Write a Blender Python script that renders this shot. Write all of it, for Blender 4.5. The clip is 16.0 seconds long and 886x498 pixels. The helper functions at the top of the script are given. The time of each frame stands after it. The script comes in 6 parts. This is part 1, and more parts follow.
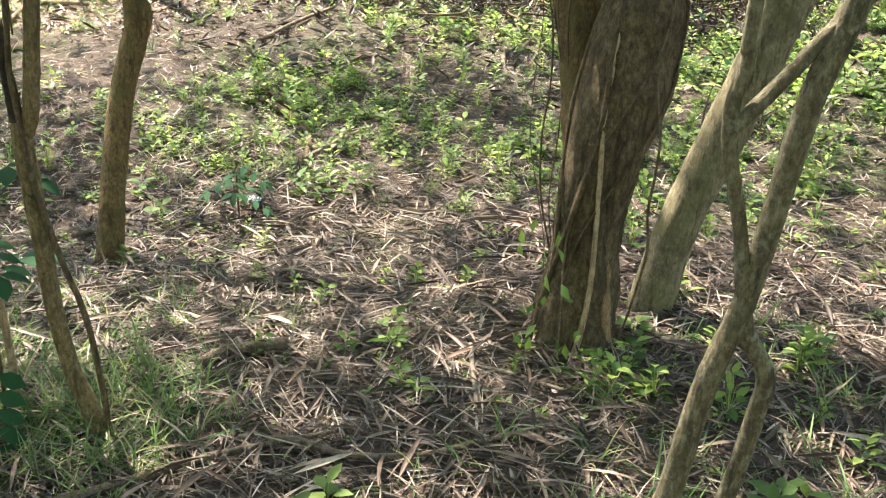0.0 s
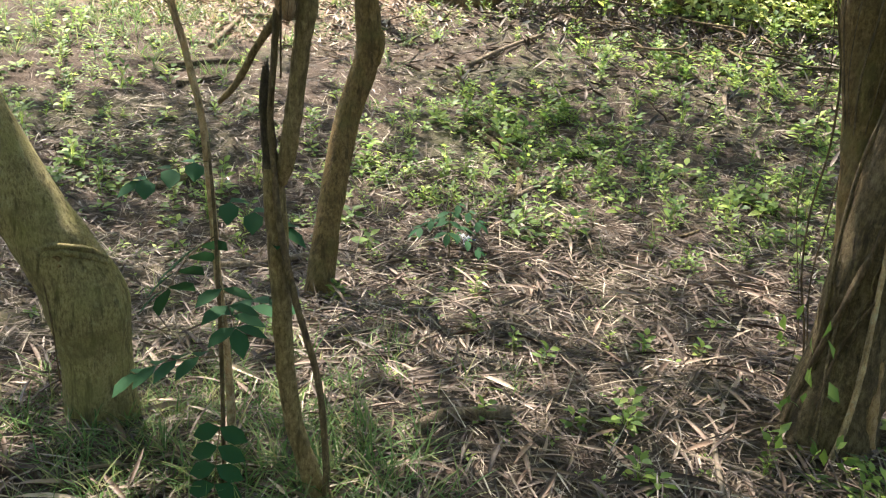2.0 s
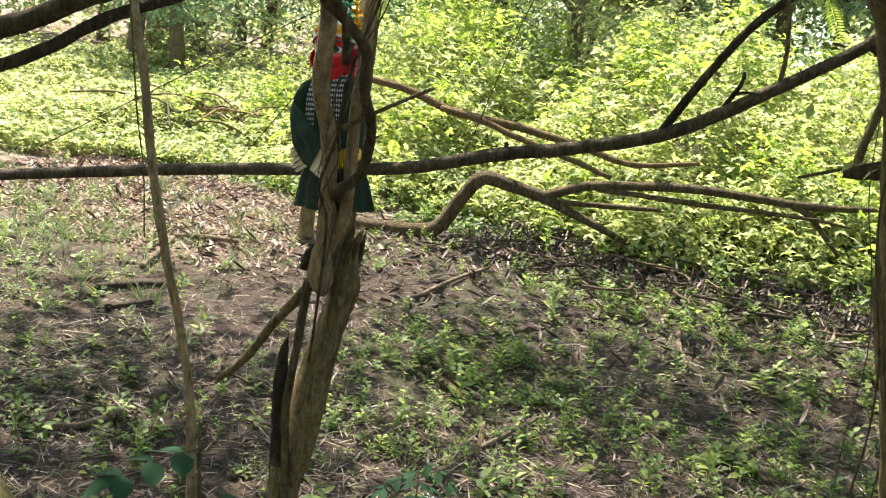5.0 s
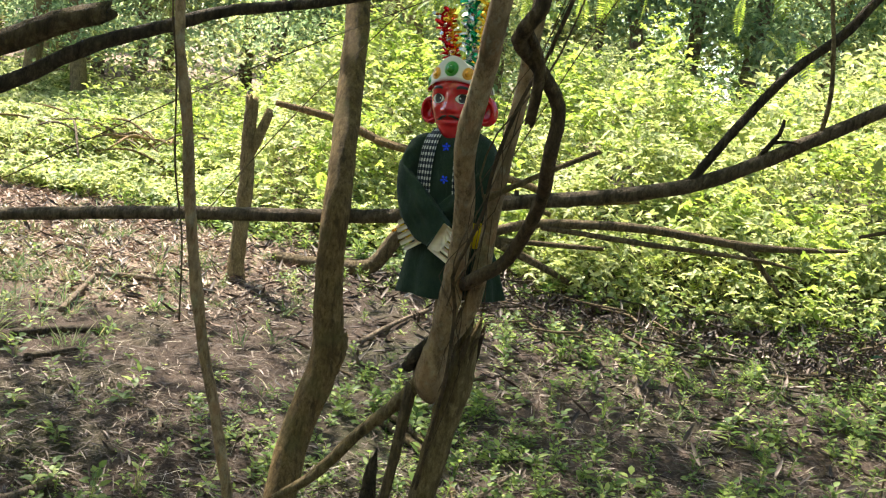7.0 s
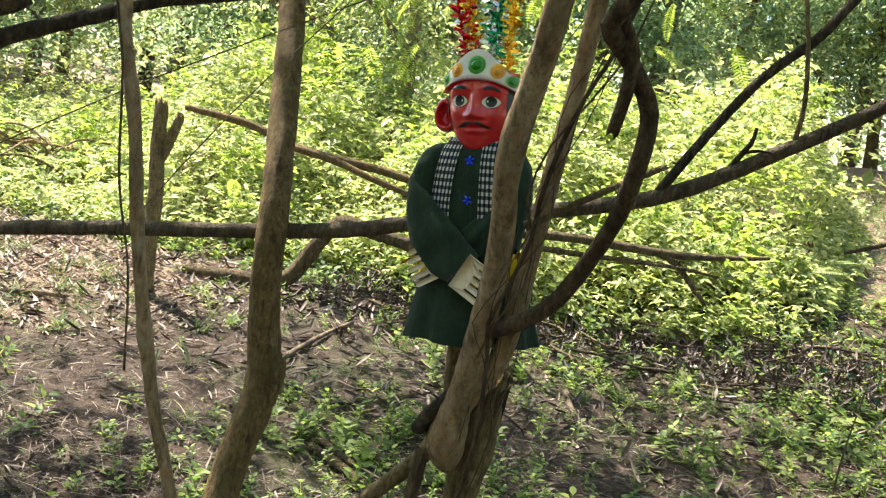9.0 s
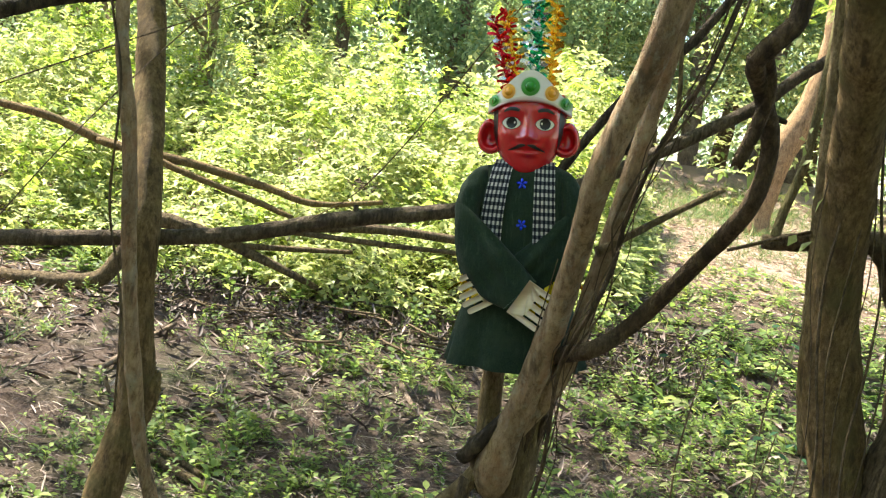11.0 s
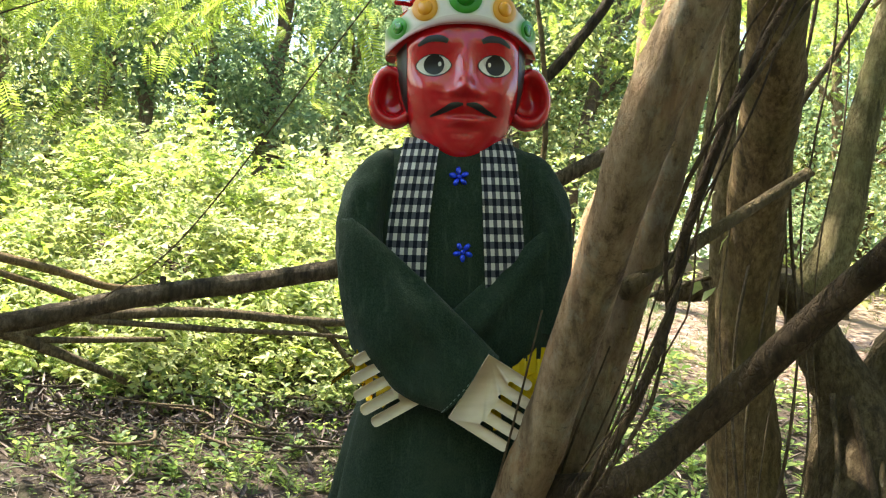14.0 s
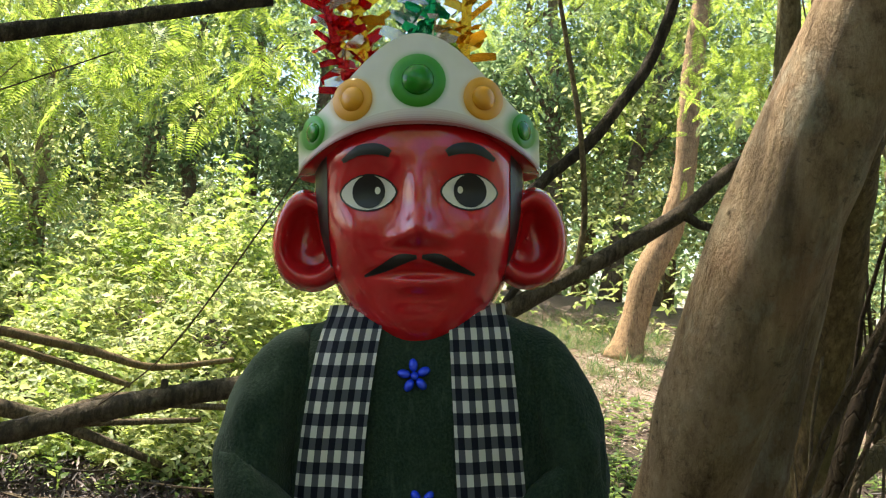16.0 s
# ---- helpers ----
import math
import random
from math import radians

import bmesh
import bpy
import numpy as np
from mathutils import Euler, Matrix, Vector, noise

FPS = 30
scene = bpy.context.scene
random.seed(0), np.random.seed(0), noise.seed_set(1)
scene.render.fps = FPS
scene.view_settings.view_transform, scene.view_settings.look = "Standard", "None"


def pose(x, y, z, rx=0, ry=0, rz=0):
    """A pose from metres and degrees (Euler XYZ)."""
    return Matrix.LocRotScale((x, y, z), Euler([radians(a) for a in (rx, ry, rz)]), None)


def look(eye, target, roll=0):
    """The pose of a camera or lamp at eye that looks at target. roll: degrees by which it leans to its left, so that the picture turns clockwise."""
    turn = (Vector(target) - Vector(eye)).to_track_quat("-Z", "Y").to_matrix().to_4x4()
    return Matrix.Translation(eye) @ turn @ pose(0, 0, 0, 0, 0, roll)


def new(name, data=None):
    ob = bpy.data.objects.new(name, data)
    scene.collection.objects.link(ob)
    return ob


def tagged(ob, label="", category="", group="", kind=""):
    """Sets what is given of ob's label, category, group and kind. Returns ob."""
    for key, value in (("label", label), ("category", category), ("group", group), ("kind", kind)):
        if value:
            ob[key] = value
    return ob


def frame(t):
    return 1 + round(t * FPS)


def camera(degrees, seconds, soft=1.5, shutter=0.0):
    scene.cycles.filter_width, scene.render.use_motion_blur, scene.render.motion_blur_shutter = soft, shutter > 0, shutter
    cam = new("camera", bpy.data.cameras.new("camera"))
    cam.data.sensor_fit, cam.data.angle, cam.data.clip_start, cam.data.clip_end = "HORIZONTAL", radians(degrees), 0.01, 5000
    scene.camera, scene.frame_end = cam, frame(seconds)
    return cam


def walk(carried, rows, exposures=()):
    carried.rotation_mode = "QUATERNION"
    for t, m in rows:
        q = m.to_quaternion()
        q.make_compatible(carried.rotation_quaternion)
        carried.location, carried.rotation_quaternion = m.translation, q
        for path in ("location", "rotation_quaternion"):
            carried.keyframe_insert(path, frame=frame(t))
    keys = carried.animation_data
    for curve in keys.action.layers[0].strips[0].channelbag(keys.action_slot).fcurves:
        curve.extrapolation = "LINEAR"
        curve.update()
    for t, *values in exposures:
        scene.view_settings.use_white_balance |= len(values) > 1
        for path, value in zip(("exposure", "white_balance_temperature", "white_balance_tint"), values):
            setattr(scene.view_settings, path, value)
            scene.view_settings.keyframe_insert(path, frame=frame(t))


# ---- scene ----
cam = camera(47.0, 16.0, soft=1.2)
PATH = [
    (0, (1.691, -1.542, 1.619), (0.968, 0.128, 0.79), 4.0),
    (0.5, (1.585, -1.545, 1.605), (0.766, 0.079, 0.773), 4.0),
    (1, (1.508, -1.504, 1.59), (0.614, 0.072, 0.744), 4.4),
    (1.5, (1.413, -1.443, 1.595), (0.475, 0.103, 0.74), 4.8),
    (2, (1.349, -1.41, 1.621), (0.353, 0.116, 0.798), 5.0),
    (2.5, (1.286, -1.388, 1.638), (0.255, 0.153, 0.887), 5.5),
    (3, (1.185, -1.367, 1.641), (0.155, 0.216, 0.983), 6.2),
    (3.5, (1.098, -1.367, 1.656), (0.09, 0.267, 1.092), 6.9),
    (4, (1.028, -1.364, 1.648), (0.057, 0.316, 1.162), 7.5),
    (4.2, (1.009, -1.355, 1.643), (0.049, 0.337, 1.178), 7.7),
    (6.3, (0.699, -1.135, 1.611), (-0.189, 0.62, 1.249), 9.3),
    (6.5, (0.637, -1.135, 1.609), (-0.22, 0.637, 1.258), 9.4),
    (7, (0.504, -1.134, 1.602), (-0.269, 0.681, 1.274), 9.6),
    (7.5, (0.448, -1.094, 1.587), (-0.255, 0.751, 1.267), 9.7),
    (8, (0.409, -1.012, 1.586), (-0.265, 0.847, 1.283), 9.7),
    (8.2, (0.397, -0.969, 1.584), (-0.272, 0.891, 1.283), 9.7),
    (10.3, (0.099, -0.979, 1.564), (-0.247, 0.976, 1.32), 10.6),
    (10.5, (0.076, -0.989, 1.563), (-0.22, 0.974, 1.324), 10.6),
    (11, (0.043, -0.995, 1.561), (-0.156, 0.982, 1.327), 10.3),
    (11.5, (0.048, -0.948, 1.562), (-0.083, 1.032, 1.311), 9.6),
    (12, (0.063, -0.855, 1.552), (-0.022, 1.13, 1.321), 9.3),
    (12.5, (0.066, -0.784, 1.545), (0.016, 1.205, 1.342), 9.0),
    (13, (0.022, -0.702, 1.526), (0.044, 1.291, 1.361), 8.6),
    (13.5, (-0.029, -0.635, 1.505), (0.067, 1.361, 1.409), 8.3),
    (14, (-0.029, -0.541, 1.491), (0.098, 1.454, 1.46), 7.7),
    (14.5, (-0.01, -0.45, 1.507), (0.109, 1.547, 1.516), 7.5),
    (15, (0.001, -0.394, 1.522), (0.077, 1.604, 1.545), 7.3),
    (15.5, (0.003, -0.367, 1.539), (0.043, 1.632, 1.586), 6.9),
    (16, (0.009, -0.331, 1.549), (0.031, 1.667, 1.628), 6.4),
]
EXPOSURES = [(0, 2.74), (1.5, 2.63), (2, 2.32), (2.5, 2.0), (3.2, 1.89), (4, 1.96), (7, 1.9), (11.5, 2.33), (12.5, 2.36), (13.5, 2.31), (15, 2.34), (15.5, 2.14), (16, 1.78)]
walk(cam, [(t, look(eye, target, roll)) for t, eye, target, roll in PATH], [(t, e, 6750, 10) for t, e in EXPOSURES])

# ---- world, sun ----
SUN_EL, SUN_AZ = 56.0, -62.0        # degrees above the horizon; from +y towards +x
world = bpy.data.worlds.new("world")
scene.world = world
world.use_nodes = True
wn = world.node_tree
sky = wn.nodes.new("ShaderNodeTexSky")
sky.sky_type, sky.sun_disc = "NISHITA", False
sky.sun_elevation, sky.sun_rotation = radians(SUN_EL), radians(SUN_AZ)
wn.links.new(sky.outputs[0], wn.nodes["Background"].inputs[0])
wn.nodes["Background"].inputs[1].default_value = 0.1
sun = new("sun", bpy.data.lights.new("sun", "SUN"))
sun.data.energy, sun.data.angle, sun.data.color = 5.0, radians(0.6), (1.0, 0.95, 0.84)
to_sun = Vector((math.sin(radians(SUN_AZ)) * math.cos(radians(SUN_EL)), math.cos(radians(SUN_AZ)) * math.cos(radians(SUN_EL)), math.sin(radians(SUN_EL))))
sun.matrix_world = look(to_sun * 60, (0, 0, 0))
rng = np.random.default_rng(7)


# ---- materials ----
def ramp(nt, fac, stops):
    r = nt.nodes.new("ShaderNodeValToRGB")
    while len(r.color_ramp.elements) < len(stops):
        r.color_ramp.elements.new(0.5)
    for e, (p, c) in zip(r.color_ramp.elements, stops):
        e.position, e.color = p, (*c, 1)
    nt.links.new(fac, r.inputs[0])
    return r.outputs[0]


def noise_tex(nt, scale, detail=4, stretch=(1, 1, 1), rough=0.6, coord="Object"):
    tc, mp, n = nt.nodes.new("ShaderNodeTexCoord"), nt.nodes.new("ShaderNodeMapping"), nt.nodes.new("ShaderNodeTexNoise")
    mp.inputs["Scale"].default_value = stretch
    n.inputs["Scale"].default_value, n.inputs["Detail"].default_value, n.inputs["Roughness"].default_value = scale, detail, rough
    nt.links.new(tc.outputs[coord], mp.inputs[0])
    nt.links.new(mp.outputs[0], n.inputs["Vector"])
    return n.outputs["Fac"]


def mixed(nt, a, b, fac, mode="MIX"):
    m = nt.nodes.new("ShaderNodeMix")
    m.data_type, m.blend_type = "RGBA", mode
    for sock, v in ((m.inputs[6], a), (m.inputs[7], b)):
        if isinstance(v, tuple):
            sock.default_value = (*v, 1)
        else:
            nt.links.new(v, sock)
    if isinstance(fac, float):
        m.inputs[0].default_value = fac
    else:
        nt.links.new(fac, m.inputs[0])
    return m.outputs[2]


def bump(nt, bsdf, height, strength, dist=0.01):
    b = nt.nodes.new("ShaderNodeBump")
    b.inputs["Strength"].default_value, b.inputs["Distance"].default_value = strength, dist
    nt.links.new(height, b.inputs["Height"])
    nt.links.new(b.outputs[0], bsdf.inputs["Normal"])


def base_mat(name, rough=0.8, color=None, spec=0.5, metal=0.0):
    m = bpy.data.materials.new(name)
    m.use_nodes = True
    b = m.node_tree.nodes["Principled BSDF"]
    b.inputs["Roughness"].default_value, b.inputs["Specular IOR Level"].default_value, b.inputs["Metallic"].default_value = rough, spec, metal
    if color:
        b.inputs["Base Color"].default_value = (*color, 1)
    return m, m.node_tree, b


def bark_mat(name, dark, mid, light, moss=None, ridges=60, depth=0.006, mottle=None):
    """Bark: fine grain, long furrows, dark stains and pale lichen, by the surface's own size."""
    m, nt, b = base_mat(name, 0.88, spec=0.25)
    fine = noise_tex(nt, ridges * 2.2, 8, (1, 1, 0.45), 0.78)
    furrow = noise_tex(nt, ridges * 0.9, 5, (1, 1, 0.16), 0.65)
    broad, lichen = noise_tex(nt, 14, 5), noise_tex(nt, 26, 6, rough=0.7)
    tc, mp, warp, net = nt.nodes.new("ShaderNodeTexCoord"), nt.nodes.new("ShaderNodeMapping"), nt.nodes.new("ShaderNodeTexNoise"), nt.nodes.new("ShaderNodeTexVoronoi")
    warp.inputs["Scale"].default_value, warp.inputs["Detail"].default_value = 45, 4
    nt.links.new(tc.outputs["Object"], warp.inputs["Vector"])
    shift = mixed(nt, tc.outputs["Object"], warp.outputs["Color"], 0.008, "LINEAR_LIGHT")
    mp.inputs["Scale"].default_value = (1, 1, 0.3)
    nt.links.new(shift, mp.inputs[0])
    net.feature = "DISTANCE_TO_EDGE"
    net.inputs["Scale"].default_value = ridges * 6.0
    nt.links.new(mp.outputs[0], net.inputs["Vector"])
    crack = ramp(nt, net.outputs["Distance"], [(0.0, (1, 1, 1)), (0.1, (0, 0, 0))])
    col = ramp(nt, fine, [(0.32, dark), (0.5, mid), (0.7, light)])
    col = mixed(nt, col, tuple(0.3 * c for c in mid), ramp(nt, furrow, [(0.34, (0.95, 0.95, 0.95)), (0.48, (0, 0, 0))]))
    col = mixed(nt, col, tuple(0.45 * c for c in mid), ramp(nt, broad, [(0.48, (0, 0, 0)), (0.66, (0.7, 0.7, 0.7))]))
    col = mixed(nt, col, tuple(min(0.6, 1.15 * c + 0.02) for c in light), ramp(nt, lichen, [(0.56, (0, 0, 0)), (0.7, (0.45, 0.45, 0.45))]))
    net_depth = 0.02 if mottle else 0.26
    col = mixed(nt, col, dark, mixed(nt, (0, 0, 0), (net_depth,) * 3, crack))
    if mottle:
        col = mixed(nt, col, mottle[0], ramp(nt, noise_tex(nt, 38, 4, (1, 1, 0.6)), [(0.54, (0, 0, 0)), (0.68, (0.6, 0.6, 0.6))]))
        col = mixed(nt, col, mottle[1], ramp(nt, noise_tex(nt, 62, 5, (1, 1, 0.7), 0.7), [(0.54, (0, 0, 0)), (0.66, (0.55, 0.55, 0.55))]))
        col = mixed(nt, col, (0.05, 0.035, 0.02), ramp(nt, noise_tex(nt, 240, 4, (1, 1, 1.6), 0.7), [(0.6, (0, 0, 0)), (0.72, (0.7, 0.7, 0.7))]))
    if moss:
        col = mixed(nt, col, moss, ramp(nt, noise_tex(nt, 9, 5), [(0.5, (0, 0, 0)), (0.68, (0.6, 0.6, 0.6))]))
    nt.links.new(col, b.inputs["Base Color"])
    add = nt.nodes.new("ShaderNodeMath")
    add.operation = "MULTIPLY_ADD"
    nt.links.new(furrow, add.inputs[0])
    add.inputs[1].default_value = 1.6
    nt.links.new(fine, add.inputs[2])
    sub = nt.nodes.new("ShaderNodeMath")
    sub.operation = "SUBTRACT"
    nt.links.new(add.outputs[0], sub.inputs[0])
    nt.links.new(mixed(nt, (0, 0, 0), (net_depth,) * 3, crack), sub.inputs[1])
    bump(nt, b, sub.outputs[0], 1.0, depth)
    return m


def leaf_mat(name, stops, trans=0.45, rough=0.45, spec=0.4, glow=1.6):
    m, nt, b = base_mat(name, rough + 0.1, spec=spec * 0.8)
    geo = nt.nodes.new("ShaderNodeNewGeometry")
    col = ramp(nt, geo.outputs["Random Per Island"], stops)
    col = mixed(nt, col, (0.03, 0.05, 0.01), ramp(nt, noise_tex(nt, 90, 3), [(0.5, (0, 0, 0)), (0.8, (0.35, 0.35, 0.35))]))
    nt.links.new(col, b.inputs["Base Color"])
    t = nt.nodes.new("ShaderNodeBsdfTranslucent")
    warm = mixed(nt, col, (glow, glow * 0.95, glow * 0.84), 1.0, "MULTIPLY")
    nt.links.new(warm, t.inputs[0])
    mx = nt.nodes.new("ShaderNodeMixShader")
    mx.inputs[0].default_value = trans
    nt.links.new(b.outputs[0], mx.inputs[1])
    nt.links.new(t.outputs[0], mx.inputs[2])
    nt.links.new(mx.outputs[0], nt.nodes["Material Output"].inputs[0])
    return m


def island_mat(name, stops, rough=0.85, spec=0.2):
    m, nt, b = base_mat(name, rough, spec=spec)
    geo = nt.nodes.new("ShaderNodeNewGeometry")
    col = ramp(nt, geo.outputs["Random Per Island"], stops)
    col = mixed(nt, col, (0.05, 0.035, 0.02), ramp(nt, noise_tex(nt, 60, 4), [(0.45, (0, 0, 0)), (0.8, (0.6, 0.6, 0.6))]))
    nt.links.new(col, b.inputs["Base Color"])
    return m


BARK = bark_mat("bark_grey_brown", (0.065, 0.046, 0.021), (0.265, 0.19, 0.093), (0.46, 0.355, 0.2))
BARK_LIMB = bark_mat("bark_mottled", (0.11, 0.067, 0.034), (0.44, 0.3, 0.17), (0.64, 0.48, 0.31), ridges=55, depth=0.008, mottle=((0.42, 0.225, 0.115), (0.46, 0.42, 0.31)))
BARK_GREEN = bark_mat("bark_mossy", (0.08, 0.06, 0.026), (0.36, 0.29, 0.135), (0.56, 0.47, 0.26), (0.28, 0.255, 0.095), ridges=75, depth=0.009)
BARK_GREY = bark_mat("bark_grey", (0.07, 0.057, 0.032), (0.235, 0.195, 0.115), (0.4, 0.345, 0.23), (0.19, 0.18, 0.08), ridges=50, depth=0.004)
BARK_SAPLING = bark_mat("bark_sapling", (0.045, 0.034, 0.02), (0.17, 0.14, 0.085), (0.32, 0.275, 0.185), ridges=50, depth=0.005, mottle=((0.075, 0.05, 0.03), (0.34, 0.32, 0.23)))
BARK_DARK = bark_mat("bark_dark", (0.022, 0.016, 0.011), (0.085, 0.063, 0.041), (0.2, 0.155, 0.105), ridges=40, depth=0.012)
BARK_ROUGH = bark_mat("bark_furrowed", (0.026, 0.019, 0.011), (0.175, 0.122, 0.062), (0.33, 0.245, 0.14), ridges=30, depth=0.02)
WOOD_DEAD = bark_mat("dead_wood", (0.09, 0.062, 0.042), (0.23, 0.165, 0.115), (0.38, 0.295, 0.22), ridges=45, depth=0.006)
BARK_TAN = bark_mat("bark_tan", (0.16, 0.09, 0.045), (0.4, 0.25, 0.13), (0.55, 0.38, 0.22))
BARK_HOOK = bark_mat("bark_dark_brown", (0.03, 0.02, 0.011), (0.12, 0.08, 0.044), (0.24, 0.17, 0.1), ridges=50)
BARK_BROWN = bark_mat("bark_brown", (0.055, 0.034, 0.014), (0.22, 0.14, 0.058), (0.38, 0.26, 0.125), (0.15, 0.13, 0.048), ridges=50, depth=0.008)
BARK_BOUGH = bark_mat("bark_bough", (0.035, 0.026, 0.017), (0.145, 0.108, 0.07), (0.29, 0.225, 0.155), ridges=40, depth=0.01)
VINE = bark_mat("vine_bark", (0.05, 0.035, 0.02), (0.15, 0.105, 0.06), (0.28, 0.21, 0.12), ridges=80, depth=0.003)

G_WEED = leaf_mat("weed_leaf", [(0.0, (0.045, 0.085, 0.02)), (0.4, (0.1, 0.165, 0.04)), (0.75, (0.175, 0.245, 0.055)), (1.0, (0.3, 0.36, 0.1))], glow=2.0)
G_GRASS = leaf_mat("grass_blade", [(0.0, (0.05, 0.11, 0.035)), (0.35, (0.09, 0.165, 0.05)), (0.6, (0.13, 0.195, 0.065)), (0.85, (0.2, 0.21, 0.095)), (1.0, (0.32, 0.28, 0.16))], 0.35)
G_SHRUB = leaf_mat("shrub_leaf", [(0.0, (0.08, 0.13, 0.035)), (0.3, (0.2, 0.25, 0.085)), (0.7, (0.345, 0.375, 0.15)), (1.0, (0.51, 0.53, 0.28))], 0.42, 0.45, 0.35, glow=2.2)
G_DARK = leaf_mat("dark_leaf", [(0.0, (0.01, 0.036, 0.018)), (0.6, (0.02, 0.06, 0.026)), (1.0, (0.036, 0.085, 0.03))], 0.14, 0.65, 0.15)
G_TREE = leaf_mat("tree_leaf", [(0.0, (0.04, 0.08, 0.025)), (0.5, (0.09, 0.15, 0.04)), (1.0, (0.18, 0.24, 0.065))], 0.45, glow=1.8)
# woods leaves kept pale and bluish: distance haze put into the leaf colour
G_WOODS_HAZY = leaf_mat("hazy_woods_leaf", [(0.0, (0.1, 0.165, 0.09)), (0.5, (0.2, 0.285, 0.16)), (1.0, (0.34, 0.42, 0.25))], 0.5, 0.85, 0.12, glow=2.0)
G_FINE = leaf_mat("feathery_leaf", [(0.0, (0.12, 0.19, 0.03)), (0.5, (0.23, 0.32, 0.05)), (1.0, (0.38, 0.45, 0.1))], 0.5, glow=2.1)
LITTER = island_mat("dead_leaf", [(0.0, (0.021, 0.015, 0.012)), (0.4, (0.075, 0.051, 0.041)), (0.72, (0.15, 0.106, 0.087)), (0.93, (0.26, 0.2, 0.168)), (1.0, (0.46, 0.38, 0.33))], 0.65, 0.35)
# paler than LITTER: sun on the open ground put into the leaf colour
PALE_SUNLIT_LITTER = island_mat("pale_sunlit_leaf", [(0.0, (0.2, 0.13, 0.095)), (0.4, (0.4, 0.28, 0.21)), (0.8, (0.55, 0.43, 0.34)), (1.0, (0.66, 0.57, 0.48))], 0.65, 0.3)
STRIPS = island_mat("fallen_bark", [(0.0, (0.026, 0.016, 0.012)), (0.35, (0.085, 0.05, 0.037)), (0.7, (0.17, 0.11, 0.082)), (0.92, (0.3, 0.215, 0.165)), (1.0, (0.5, 0.39, 0.31))], 0.6, 0.35)
STRAW = island_mat("straw", [(0.0, (0.045, 0.032, 0.024)), (0.5, (0.125, 0.093, 0.071)), (0.88, (0.27, 0.22, 0.17)), (1.0, (0.47, 0.4, 0.32))], 0.7)


def soil_mat():
    m, nt, b = base_mat("soil", 0.95, spec=0.15)
    fine, mid, broad = noise_tex(nt, 70, 8, rough=0.75), noise_tex(nt, 9, 5), noise_tex(nt, 0.9, 3)
    col = ramp(nt, fine, [(0.3, (0.02, 0.0145, 0.0115)), (0.5, (0.066, 0.047, 0.037)), (0.72, (0.155, 0.113, 0.09))])
    col = mixed(nt, col, (0.1, 0.071, 0.055), ramp(nt, mid, [(0.4, (0, 0, 0)), (0.7, (0.6, 0.6, 0.6))]))
    col = mixed(nt, col, (0.05, 0.075, 0.025), ramp(nt, broad, [(0.5, (0, 0, 0)), (0.7, (0.55, 0.55, 0.55))]))
    tc, sep = nt.nodes.new("ShaderNodeTexCoord"), nt.nodes.new("ShaderNodeSeparateXYZ")
    nt.links.new(tc.outputs["Object"], sep.inputs[0])

    def edge(out, lo, hi):
        e = nt.nodes.new("ShaderNodeMapRange")
        e.interpolation_type = "SMOOTHSTEP"
        for k, v in ((1, lo), (2, hi), (3, 0.0), (4, 1.0)):
            e.inputs[k].default_value = v
        nt.links.new(out, e.inputs[0])
        return e.outputs[0]

    def both(p, q):
        m2 = nt.nodes.new("ShaderNodeMath")
        m2.operation = "MULTIPLY"
        nt.links.new(p, m2.inputs[0])
        nt.links.new(q, m2.inputs[1])
        return m2.outputs[0]

    # pale ground of clearing and back left, with sunlight put into its colour
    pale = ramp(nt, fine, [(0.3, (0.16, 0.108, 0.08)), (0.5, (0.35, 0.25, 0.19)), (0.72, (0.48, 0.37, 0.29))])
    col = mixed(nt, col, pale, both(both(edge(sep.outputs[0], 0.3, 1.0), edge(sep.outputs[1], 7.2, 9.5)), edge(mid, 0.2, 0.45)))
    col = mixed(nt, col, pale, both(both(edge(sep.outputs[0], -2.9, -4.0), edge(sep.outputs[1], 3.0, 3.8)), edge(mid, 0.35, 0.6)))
    nt.links.new(col, b.inputs["Base Color"])
    bump(nt, b, fine, 1.0, 0.02)
    return m


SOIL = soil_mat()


# ---- mesh helpers ----
def mesh_of(name, verts, faces, mats, index=None, smooth=True):
    me = bpy.data.meshes.new(name)
    me.from_pydata([tuple(v) for v in verts], [], [tuple(f) for f in faces])
    for m in mats if isinstance(mats, (list, tuple)) else [mats]:
        me.materials.append(m)
    if index is not None:
        me.polygons.foreach_set("material_index", index)
    if smooth:
        me.polygons.foreach_set("use_smooth", [True] * len(me.polygons))
    me.update()
    return me


